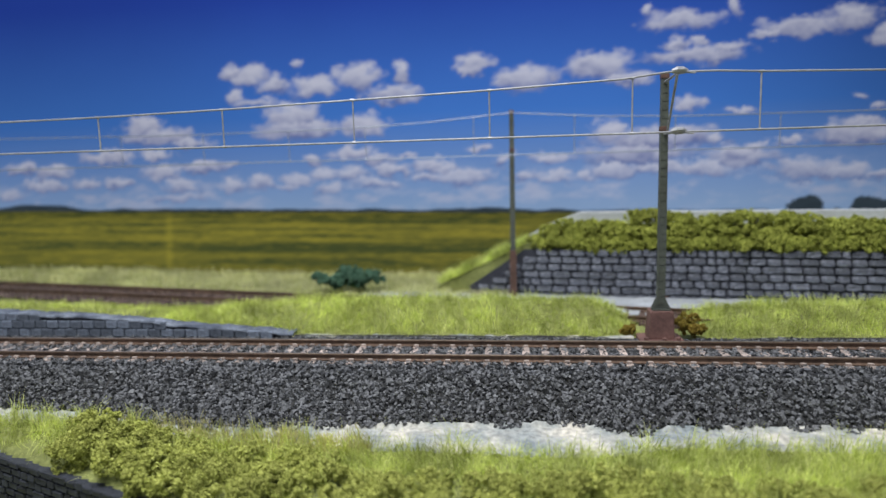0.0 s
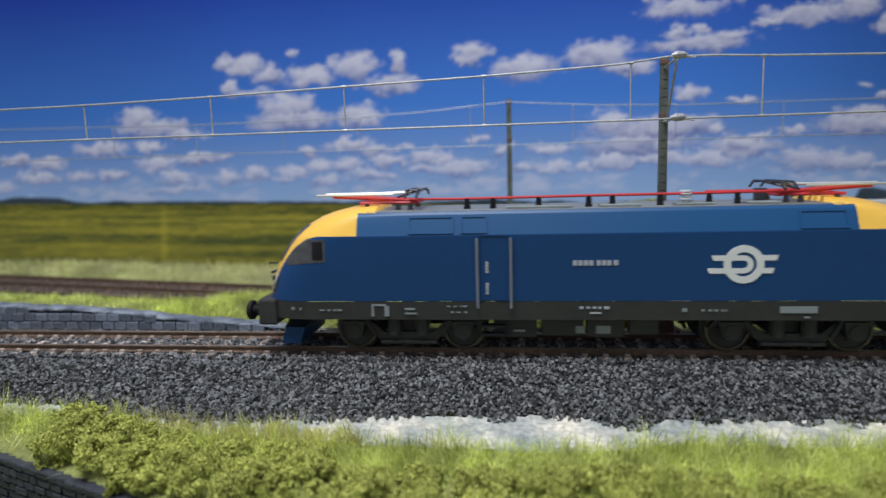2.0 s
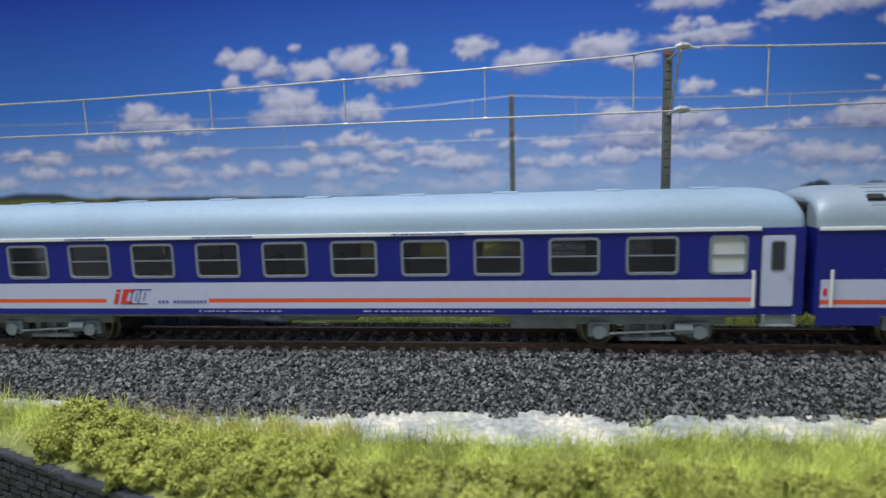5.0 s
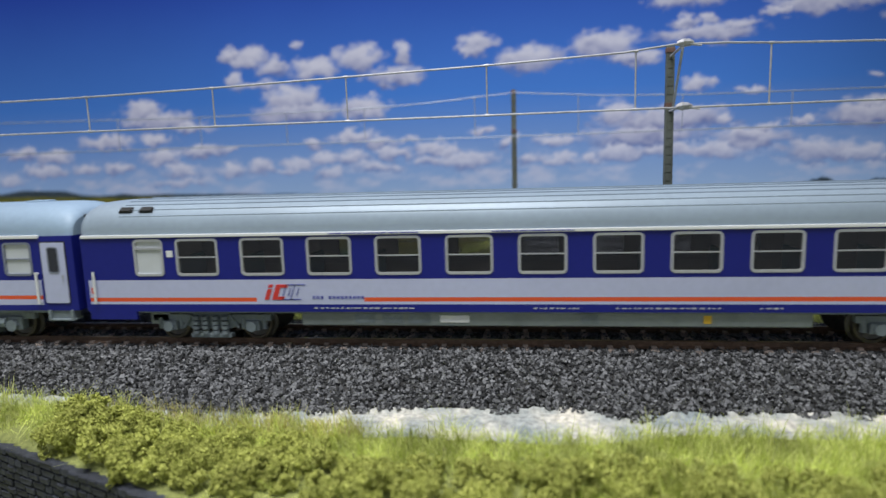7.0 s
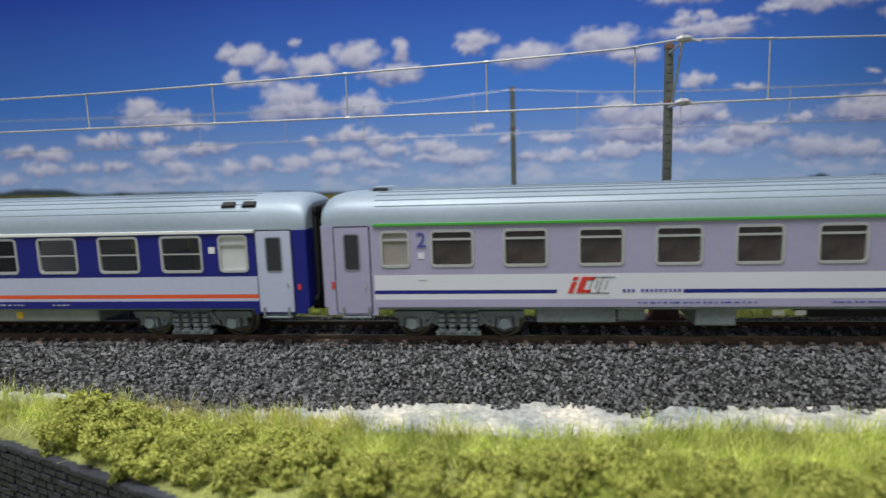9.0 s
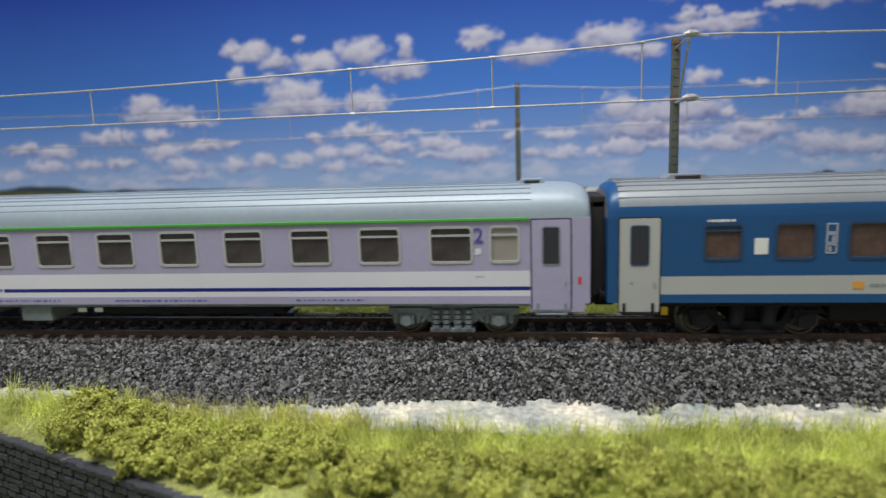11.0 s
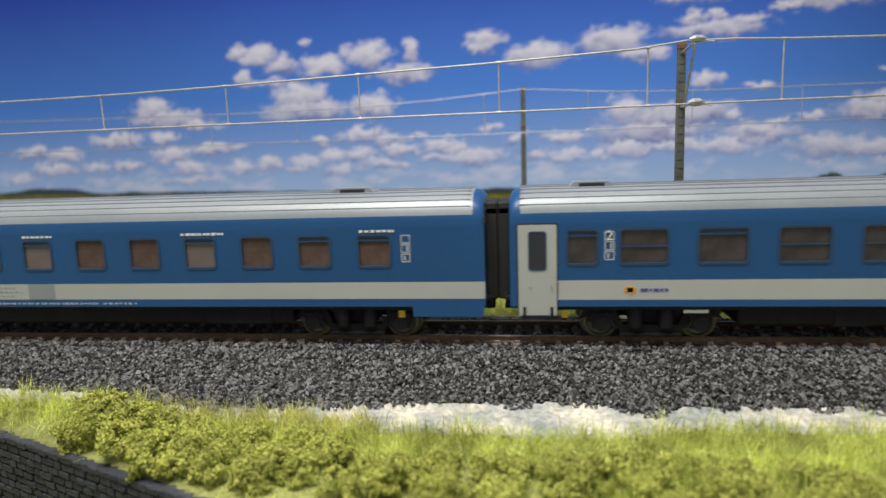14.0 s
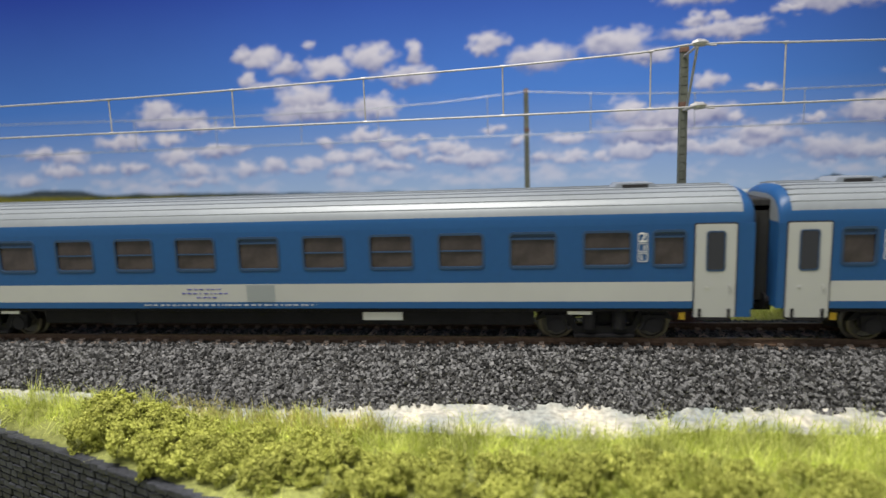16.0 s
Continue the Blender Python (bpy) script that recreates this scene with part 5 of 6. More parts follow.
STYLE_A = dict(
    gutter=36.0, paints=["navy", "lilac_white", "orange"], window_z=(22.8, 34.0), frame=FRAME_GREY, seat=SEAT_BROWN, pitch=22.05, seat_z=27.5,
    windows=[(15.1, 10.5, "split", FROSTED)] + wins(30.2, 22.05, 10, 14.7, "split", PANE) + [(251.6, 10.5, "split", FROSTED)],
    paint=stripes([(12.8, 64.1, 14.8, 16.1, 2), (99.5, 264.5, 14.8, 16.1, 2), (12.8, 264.5, 12.9, 21.3, 1)], 11.0),
    z_cuts=[11.0, 12.9, 14.8, 16.1, 21.3, 36.0], low_ends=[], doors=[(2.9, 11.4, 13.6, 33.8), (265.8, 274.3, 13.6, 33.8)], door_mat=LILAC_WHITE,
    roof_mat=ROOF_A, roof_r=11, roof_k=0.62, ribs=[], rib_x=(0, 0), vents=[], strip=(35.2, 36.3, 11.8, 265.4, LETTER), steps=[1.5, 266],
    boxes=[(195, 215, 5.8, 10.4, 13, UNDER_GREY), (120, 146, 7.4, 10.4, 10, UNDER_GREY)], bogie="bar", bogie_mat=UNDER_GREY)
STYLE_B = dict(
    gutter=35.6, paints=["navy", "lilac_white", "orange"], window_z=(22.4, 34.4), frame=FRAME_SILVER, seat=SEAT_TEAL, pitch=21.7, seat_z=27.5,
    windows=[(18.5, 10.2, "vent", FROSTED)] + wins(33.0, 21.72, 11, 14.3, "split", PANE) + [(269.9, 9.8, "vent", FROSTED)],
    paint=stripes([(1.5, 59.2, 14.0, 15.3, 2), (94.2, 282.2, 14.0, 15.3, 2), (1.5, 282.2, 13.1, 21.1, 1)], 10.7),
    z_cuts=[10.7, 13.1, 14.0, 15.3, 21.1, 35.6], low_ends=[(1.0, 17.5, 8.0), (280.6, 298, 9.0)], doors=[(282.7, 293.9, 9.6, 35.4)], door_mat=LILAC_WHITE,
    roof_mat=ROOF_B, roof_r=8, roof_k=0.72, ribs=[4, 6, 8, 10, 12], rib_x=(14, 18), vents=[], slots=[(13, 5.5), (20, 5.5), (270.6, 5.5), (277.4, 5.5)],
    strip=(34.9, 35.9, 0.5, 282.2, LETTER), steps=[283.4], boxes=[(73, 225, 5.8, 10.6, 14.8, BOX_GREY), (20, 27, 5.5, 10.6, 13, BOX_GREY)], bogie="sprung", bogie_mat=UNDER_GREY)
STYLE_C = dict(
    gutter=36.6, paints=["lilac", "pale", "navy"], window_z=(23.4, 34.8), frame=FRAME_SILVER, seat=SEAT_BROWN, pitch=21.9, seat_z=27,
    windows=[(18.5, 9.2, "vent", FROSTED_BROWN)] + wins(33.9, 21.9, 11, 13.3, "vent", DIM_PANE) + [(271.0, 9.2, "vent", FROSTED_BROWN)],
    paint=stripes([(16.2, 71.6, 15.1, 16.3, 2), (107.7, 283, 15.1, 16.3, 2), (16.2, 283, 13.4, 21.1, 1)], 11.0),
    z_cuts=[11.0, 13.4, 15.1, 16.3, 21.1, 36.6], low_ends=[(1, 17, 8.5), (283, 299, 8.5)], doors=[(4.2, 15.0, 9.2, 36.0), (283.6, 294.8, 9.2, 36.2)], door_mat=LILAC,
    roof_mat=ROOF_B, roof_r=9, roof_k=0.68, ribs=[4, 6, 8, 10, 12], rib_x=(17, 17), vents=[(12, 10, 46.7), (279, 10, 46.7)],
    strip=(36.1, 37.0, 16.5, 283, GREEN_LINE), steps=[5.5, 284.5],
    boxes=[(65.5, 89, 5.6, 10.8, 14.5, UNDER_GREY), (89.5, 97.5, 6.2, 10.8, 14, UNDER_GREY), (111.6, 123, 4.8, 10.8, 14.8, UNDER_GREY), (142, 205, 7.2, 10.8, 14, UNDER_BLACK)],
    bogie="sprung", bogie_mat=UNDER_GREY)
STYLE_D = dict(
    gutter=36.1, paints=["blue", "cream"], window_z=(23.5, 34.2), frame=FRAME_DARK, seat=SEAT_BROWN, pitch=19.5, seat_z=24, collar=True, dark_doors=True,
    windows=[(26.4, 10.9, "flap", CURTAIN), (45.5, 11.1, "plain", CURTAIN), (64.5, 11.1, "plain", CURTAIN)] + wins(84.0, 19.5, 3, 11.1, "plain", CURTAIN)
    + [(142.4, 11.1, "flap", BLIND), (161.8, 11.1, "plain", CURTAIN), (181.2, 11.1, "plain", CURTAIN), (200.6, 11.1, "flap", BLIND), (219.8, 11.1, "plain", CURTAIN),
       (238.8, 11.1, "flap", CURTAIN), (258.0, 11.1, "flap", CURTAIN)],
    paint=stripes([(15.0, 297.5, 13.7, 19.0, 1)], 11.2), z_cuts=[11.2, 13.7, 19.0, 36.1], low_ends=[(275, 297, 8.0)], doors=[(3.4, 14.6, 8.6, 36.0)], door_mat=CREAM,
    roof_mat=ROOF_C, roof_r=6, roof_k=0.74, ribs=[4, 6, 8, 10, 12], rib_x=(3, 4), vents=[(17, 15, 46.8), (246, 17, 46.8)], steps=[4.0],
    boxes=[(62, 235, 5.2, 11.0, 13.8, UNDER_BLACK), (100, 110, 4.4, 11, 14.2, UNDER_BLACK), (205, 228, 4.8, 11, 14.2, UNDER_BLACK)], bogie="swan", bogie_mat=UNDER_BLACK, bellows=3.75)
STYLE_E = dict(
    gutter=36.1, paints=["blue", "cream"], window_z=(23.6, 34.7), frame=FRAME_DARK, seat=SEAT_BROWN, pitch=21.77, seat_z=25, collar=True, dark_doors=True,
    windows=[(16.4, 9.7, "flap", DIM_PANE)] + [(31.6 + 21.77 * k, 14.4, "flap" if k in (1, 5, 9) else "split", DIM_PANE) for k in range(11)] + [(269.2, 9.8, "flap", DIM_PANE)],
    paint=stripes([(14.2, 280.8, 13.3, 19.2, 1)], 11.2), z_cuts=[11.2, 13.3, 19.2, 36.1], low_ends=[(281, 297, 8.6)], doors=[(2.5, 13.8, 8.6, 36.0), (281.3, 292.5, 8.6, 36.0)], door_mat=CREAM,
    roof_mat=ROOF_C, roof_r=6, roof_k=0.74, ribs=[4, 6, 8, 10, 12], rib_x=(3, 4), vents=[(17, 16, 46.8), (258, 16, 46.8)], steps=[3.5, 282],
    boxes=[(66, 235, 5.2, 11.0, 13.8, UNDER_BLACK), (92, 101, 4.6, 11, 14.2, UNDER_BLACK), (188, 205, 5.0, 11, 14.0, UNDER_BLACK)], bogie="swan", bogie_mat=UNDER_BLACK, bellows=3.75)

TRAIN = "coaches of the train"
CARS = []


def add_coach(x, L, style, label):
    c = coach(x, L, style, label, TRAIN)
    CARS.append((c, x))
    return c


def sign_stack(car, x, z, two):
    """A column of small pictogram squares."""
    bm = bmesh.new()
    for k in range(3):
        ring_frame(bm, x, x + 2.9, z + 2.9 * k, z + 2.9 * k + 2.7, 0.2, 0.35, -HALF - 0.12, -HALF + 0.05)
    box(bm, x + 0.8, x + 1.4, -HALF - 0.12, -HALF, z + 0.6, z + 2.0)
    box(bm, x + 1.6, x + 2.2, -HALF - 0.12, -HALF, z + 3.4, z + 5.0)
    part("pictograms", bm, PRINT, car)
    if two:
        digit_two(car, x + 1.4, z + 7.2, 4.0, LETTER)


coach_a = add_coach(112.4, 277.2, STYLE_A, "navy blue coach with lilac band, orange stripe and smooth roof")
emblem_ic(coach_a, 67.3, 16.8, True)
bars("small_print", dashes(96, 124, 12.0, 0.55, 1) + dashes(150, 190, 12.0, 0.55, 2) + dashes(202, 240, 12.0, 0.55, 3), PRINT, coach_a)
bars("route_board", dashes(52, 66, 35.75, 0.5, 4, 0.2) + dashes(96, 116, 35.75, 0.5, 5, 0.2) + dashes(160, 182, 35.75, 0.5, 6, 0.2), LETTER_BLUE, coach_a, -HALF - 0.7)
for xx in (13.4, 263.6):
    bm = bmesh.new()
    tube(bm, [(xx, -HALF - 0.9, 13.5), (xx, -HALF - 0.9, 24.0)], 0.45, 6)
    for zz in (14, 23.5):
        tube(bm, [(xx, -HALF - 0.9, zz), (xx, -HALF + 0.1, zz)], 0.4, 6)
    part("hand_rail", bm, LETTER, coach_a)
for xx in (25, 38, 62, 95, 128, 160, 190, 222, 250):
    bm = bmesh.new()
    box(bm, xx, xx + 8, -2.5, 2.5, 46.2, 47.0, 0.3)
    part("roof_cap", bm, ROOF_A, coach_a)

coach_b = add_coach(392.6, 298.8, STYLE_B, "navy blue coach with lilac band and a ribbed grey roof")
emblem_ic(coach_b, 62.6, 17.0, True)
bars("small_print", dashes(78, 110, 11.9, 0.6, 11) + dashes(146, 160, 11.9, 0.6, 12) + dashes(170, 200, 11.9, 0.6, 13) + dashes(210, 216, 11.9, 0.6, 14), PRINT, coach_b)
bars("route_board", dashes(84, 112, 35.4, 0.5, 15, 0.2) + dashes(134, 158, 35.4, 0.5, 16, 0.2), LETTER_BLUE, coach_b, -HALF - 0.7)
bars("notice", [(29.8, 29.6, 2.1, 2.1), (266.6, 29.6, 2.1, 2.1)], LETTER, coach_b)
bars("white_panel", [(117.5, 8.2, 9.0, 2.2)], LETTER, coach_b, -15.0)
bars("cover_panel", [(90.4, 8.3, 6.6, 3.0), (99.3, 8.3, 6.5, 3.0), (107.6, 8.3, 7.0, 3.0), (160.0, 8.3, 5.0, 2.8)], UNDER_GREY, coach_b, -14.95)
bars("tail_mark", [(295.4, 17.6, 1.0, 2.0), (2.2, 17.6, 1.0, 2.0)], LOGO_RED, coach_b)
bars("yellow_panel", [(195, 8.2, 2.2, 2.4)], SAFETY_YELLOW, coach_b, -15.0)
bm = bmesh.new()
tube(bm, [(4.0, -HALF - 0.9, 13.5), (4.0, -HALF - 0.9, 24.0)], 0.42, 6)
part("hand_rail", bm, LETTER, coach_b)

coach_c = add_coach(696.4, 300.5, STYLE_C, "lilac grey coach with a green line and white band")
emblem_ic(coach_c, 75.6, 17.6, False)
digit_two(coach_c, 31.2, 31.6, 6.4, LETTER_BLUE)
digit_two(coach_c, 267.9, 31.6, 6.4, LETTER_BLUE)
bars("notice", [(30.2, 27.0, 1.8, 1.8), (30.0, 20.3, 2.6, 1.6), (266.8, 27.0, 1.8, 1.8), (266.6, 20.3, 2.6, 1.6)], PALE, coach_c)
bars("small_print", dashes(95, 128, 12.3, 0.5, 21) + dashes(148, 180, 12.3, 0.5, 22) + dashes(210, 232, 12.3, 0.5, 23), LETTER_BLUE, coach_c)
bars("white_panel", [(133, 8.8, 3.0, 1.4), (139, 8.8, 3.0, 1.4)], LETTER, coach_c, -14.8)
bars("tail_lamp", [(2.6, 18.0, 1.0, 2.2), (297.0, 18.0, 1.0, 2.2)], LOGO_RED, coach_c)

coach_d = add_coach(1001.8, 297.5, STYLE_D, "mid-blue coach with cream band, brown-curtained windows and ribbed roof")
bars("route_board", dashes(27.5, 35, 34.95, 1.0, 31, 0.3) + dashes(85, 95, 34.95, 1.0, 32, 0.3) + dashes(143, 154, 34.95, 1.0, 33, 0.3) + dashes(200, 215, 34.95, 1.0, 34, 0.3) + dashes(259, 270, 34.95, 1.0, 35, 0.3), LETTER, coach_d)
bars("white_sign", [(40.3, 27.5, 3.6, 4.6)], LETTER, coach_d)
sign_stack(coach_d, 59.0, 25.2, False)
sign_stack(coach_d, 272.0, 25.2, False)
bars("grey_panel", [(142.8, 16.4, 9.8, 5.2)], LETTER_DIM, coach_d)
bars("small_print", dashes(104, 168, 12.3, 0.8, 36) + dashes(170, 182, 12.3, 0.8, 37), PRINT, coach_d)
bars("faint_print", dashes(127, 138, 17.8, 0.5, 38) + dashes(124, 140, 16.4, 0.5, 39) + dashes(128, 137, 15.0, 0.5, 40) + dashes(71, 79, 16.2, 1.2, 41, 0.2), LETTER_DIM, coach_d)
bars("amber_emblem", [(66.5, 16.2, 3.0, 2.0)], LOGO_YELLOW, coach_d)
bars("yellow_step", [(15.6, 8.4, 2.0, 2.4), (270, 8.4, 2.0, 2.2)], SAFETY_YELLOW, coach_d, -14.5)

for coach_x in (1306.9, 1610.7):
    coach_e = add_coach(coach_x, 297.5, STYLE_E, "mid-blue second-class coach with cream band and grey ribbed roof")
    sign_stack(coach_e, 27.6, 25.2, True)
    sign_stack(coach_e, 265.2, 25.2, True)
    bars("grey_panel", [(142.6, 16.2, 9.6, 5.6)], LETTER_DIM, coach_e)
    bars("small_print", dashes(106, 166, 12.3, 0.7, 51), PRINT, coach_e)
    bars("faint_print", dashes(122, 134, 17.6, 0.5, 52) + dashes(120, 136, 16.2, 0.5, 53) + dashes(125, 133, 14.8, 0.5, 54) + dashes(38, 46, 16.2, 1.2, 55, 0.2), LETTER_BLUE, coach_e)
    bars("amber_emblem", [(33.2, 16.2, 3.6, 1.4), (34.1, 16.2, 1.8, 2.4)], LOGO_YELLOW, coach_e)
    bars("white_panel", [(180.5, 8.2, 13.0, 2.6)], LETTER, coach_e, -14.4)
    bars("lever", [(50.5, 9.6, 7.0, 1.2), (245, 9.6, 7.0, 1.2)], LETTER, coach_e, -15.2)
    bars("yellow_step", [(15.4, 8.4, 1.8, 2.2), (277.5, 8.4, 1.8, 2.2)], SAFETY_YELLOW, coach_e, -14.5)


# ---- locomotive ----
NOSE_Z = [11.0, 17.0, 19.0, 23.0, 27.0, 30.0, 33.0, 36.0, 38.5, 40.5, 42.5, 44.0, 45.2, 46.0]
NOSE_X = [104.6, 104.4, 104.0, 102.8, 101.3, 99.7, 97.7, 95.2, 92.5, 89.8, 86.0, 81.8, 76.8, 71.5]


def tip(z):
    return float(np.interp(z, NOSE_Z, NOSE_X))


def half_width(z):
    return float(np.interp(z, [11, 17, 37, 37.4, 43.2, 44.2, 45.4, 46.0], [17.0, 17.2, 17.2, 17.0, 14.6, 13.6, 10.8, 7.5]))


def plan_y(x, z):
    """Half width of the body at a station and height."""
    t, w = tip(z), half_width(z)
    start = t - 20.0
    u = min(1.0, max(0.0, (abs(x) - start) / 20.0))
    return w * (1 - u ** 3.2) ** (1 / 2.4)


def shell(levels, x_in, mats, index, flip, close_top, name, parent):
    """The body between heights; each level is an outline in plan, from the inner end round the nose and back."""
    bm = bmesh.new()
    rings = []
    for z in levels:
        t = tip(z)
        side = []
        if x_in < 1:
            xs = list(np.linspace(0, 71.45, 8)) + list(np.linspace(71.55, 78, 16)) + list(78 + (t - 78) * (1 - (1 - np.linspace(0, 1, 56)[1:]) ** 1.6))
        else:
            xs = list(x_in + (t - x_in) * (1 - (1 - np.linspace(0, 1, 40)) ** 1.7))
        for x in xs:
            side.append((x, plan_y(x, z)))
        ring = [(x, -y) for x, y in side] + [(x, y) for x, y in reversed(side[:-1])]
        rings.append([bm.verts.new((flip * x, y, z)) for x, y in ring])
    for a, b, z0, z1 in zip(rings, rings[1:], levels, levels[1:]):
        for k in range(len(a) - 1):
            f = bm.faces.new((a[k], a[k + 1], b[k + 1], b[k]))
            f.smooth = True
            c = f.calc_center_median()
            f.material_index = index(abs(c.x), c.y, c.z)
        if x_in > 1:
            f = bm.faces.new((a[-1], a[0], b[0], b[-1]))
            f.material_index = index(x_in, 0, (z0 + z1) / 2)
    if close_top:
        bm.faces.new(rings[-1]).material_index = index(80, 0, levels[-1])
    bmesh.ops.recalc_face_normals(bm, faces=bm.faces)
    ob = part(name, bm, mats, parent)
    for p in ob.data.polygons:
        p.use_smooth = len(p.vertices) == 4
    return ob


def yellow_edge(x):
    """Lower edge of the yellow paint at a station."""
    return float(np.interp(x, [0, 71.4, 71.5, 84, 88, 91.5, 94.5, 97, 99.2, 101.3, 102.4], [99, 99, 37.2, 37.2, 36.2, 34.0, 31.0, 27.5, 23.5, 19.0, 17.2]))


def patch(x0, x1, lower, upper, side, flip, grow, name, mat, parent, label=""):
    """A skin over the body's side between two heights, standing proud by grow."""
    bm = bmesh.new()
    grid = []
    for i in range(15):
        x = x0 + (x1 - x0) * i / 14
        a, b = lower(x), upper(x)
        col = []
        for j in range(7):
            z = a + (b - a) * j / 6
            col.append(bm.verts.new((flip * x, side * (plan_y(x, z) + grow), z)))
        grid.append(col)
    for a, b in zip(grid, grid[1:]):
        for j in range(6):
            bm.faces.new((a[j], b[j], b[j + 1], a[j + 1])).smooth = True
    return part(name, bm, mat, parent, label, True)


def screen(flip, y0, y1, z0, z1, grow, name, mat, parent):
    """A skin over the nose front between two heights."""
    bm = bmesh.new()
    grid = []
    for i in range(31):
        col = []
        for j in range(19):
            z = z0 + (z1 - z0) * j / 18
            y = y0 + (y1 - y0) * i / 30
            w = half_width(z)
            y *= w / 17.2 * (1.0 - 0.012 * max(0.0, z - 32))
            u = (max(0.0, 1 - (abs(y) / w) ** 2.4)) ** (1 / 3.2)
            col.append(bm.verts.new((flip * (tip(z) - 20 + 20 * u + grow), y, z)))
        grid.append(col)
    for a, b in zip(grid, grid[1:]):
        for j in range(18):
            bm.faces.new((a[j], b[j], b[j + 1], a[j + 1])).smooth = True
    return part(name, bm, mat, parent, "", True)


def pantograph(parent, x, d):
    """A folded pantograph; d is the way in which its head points along x."""
    bm = bmesh.new()
    for yy in (-7, 7):
        tube(bm, [(x - 8 * d, yy, 46.6), (x + 10 * d, yy, 46.6)], 0.5, 6)
    for xx in (-8, 1, 10):
        tube(bm, [(x + xx * d, -7, 46.6), (x + xx * d, 7, 46.6)], 0.5, 6)
    p = part("pantograph", bm, RED, parent, "folded pantograph with red base frame")
    bm = bmesh.new()
    tube(bm, [(x - 5 * d, 0, 47), (x + 21 * d, 0, 48.6)], 0.7, 8)
    part("lower_arm", bm, RED, p)
    bm = bmesh.new()
    for yy in (-1, 1):
        tube(bm, [(x + 20 * d, yy * 1.0, 48.9), (x - 6 * d, yy * 5.5, 49.6)], 0.4, 6)
        tube(bm, [(x - 1 * d, yy * 8.5, 49.2), (x + 25 * d, yy * 5.0, 49.2)], 0.38, 6)
    part("upper_arm", bm, PANTO_LIGHT, p)
    bm = bmesh.new()
    for xx in (-9, -5.5):
        tube(bm, [(x + xx * d, -13.5, 48.4), (x + xx * d, -10, 50.4), (x + xx * d, 10, 50.4), (x + xx * d, 13.5, 48.4)], 0.42, 6)
    for yy in (-6, 6):
        tube(bm, [(x - 10 * d, yy, 50.2), (x - 4 * d, yy, 50.4)], 0.35, 6)
        tube(bm, [(x - 8 * d, yy, 50.2), (x - 1 * d, yy * 0.4, 48.0)], 0.35, 6)
    part("contact_head", bm, PANTO_DARK, p)
    for xx, yy in ((-6, -7), (-2, -7), (8, -7), (-6, 7), (8, 7)):
        bm = bmesh.new()
        tube(bm, [(x + xx * d, yy, 44.2), (x + xx * d, yy, 46.4)], [1.0, 0.7], 8)
        part("insulator", bm, PANTO_DARK, p)


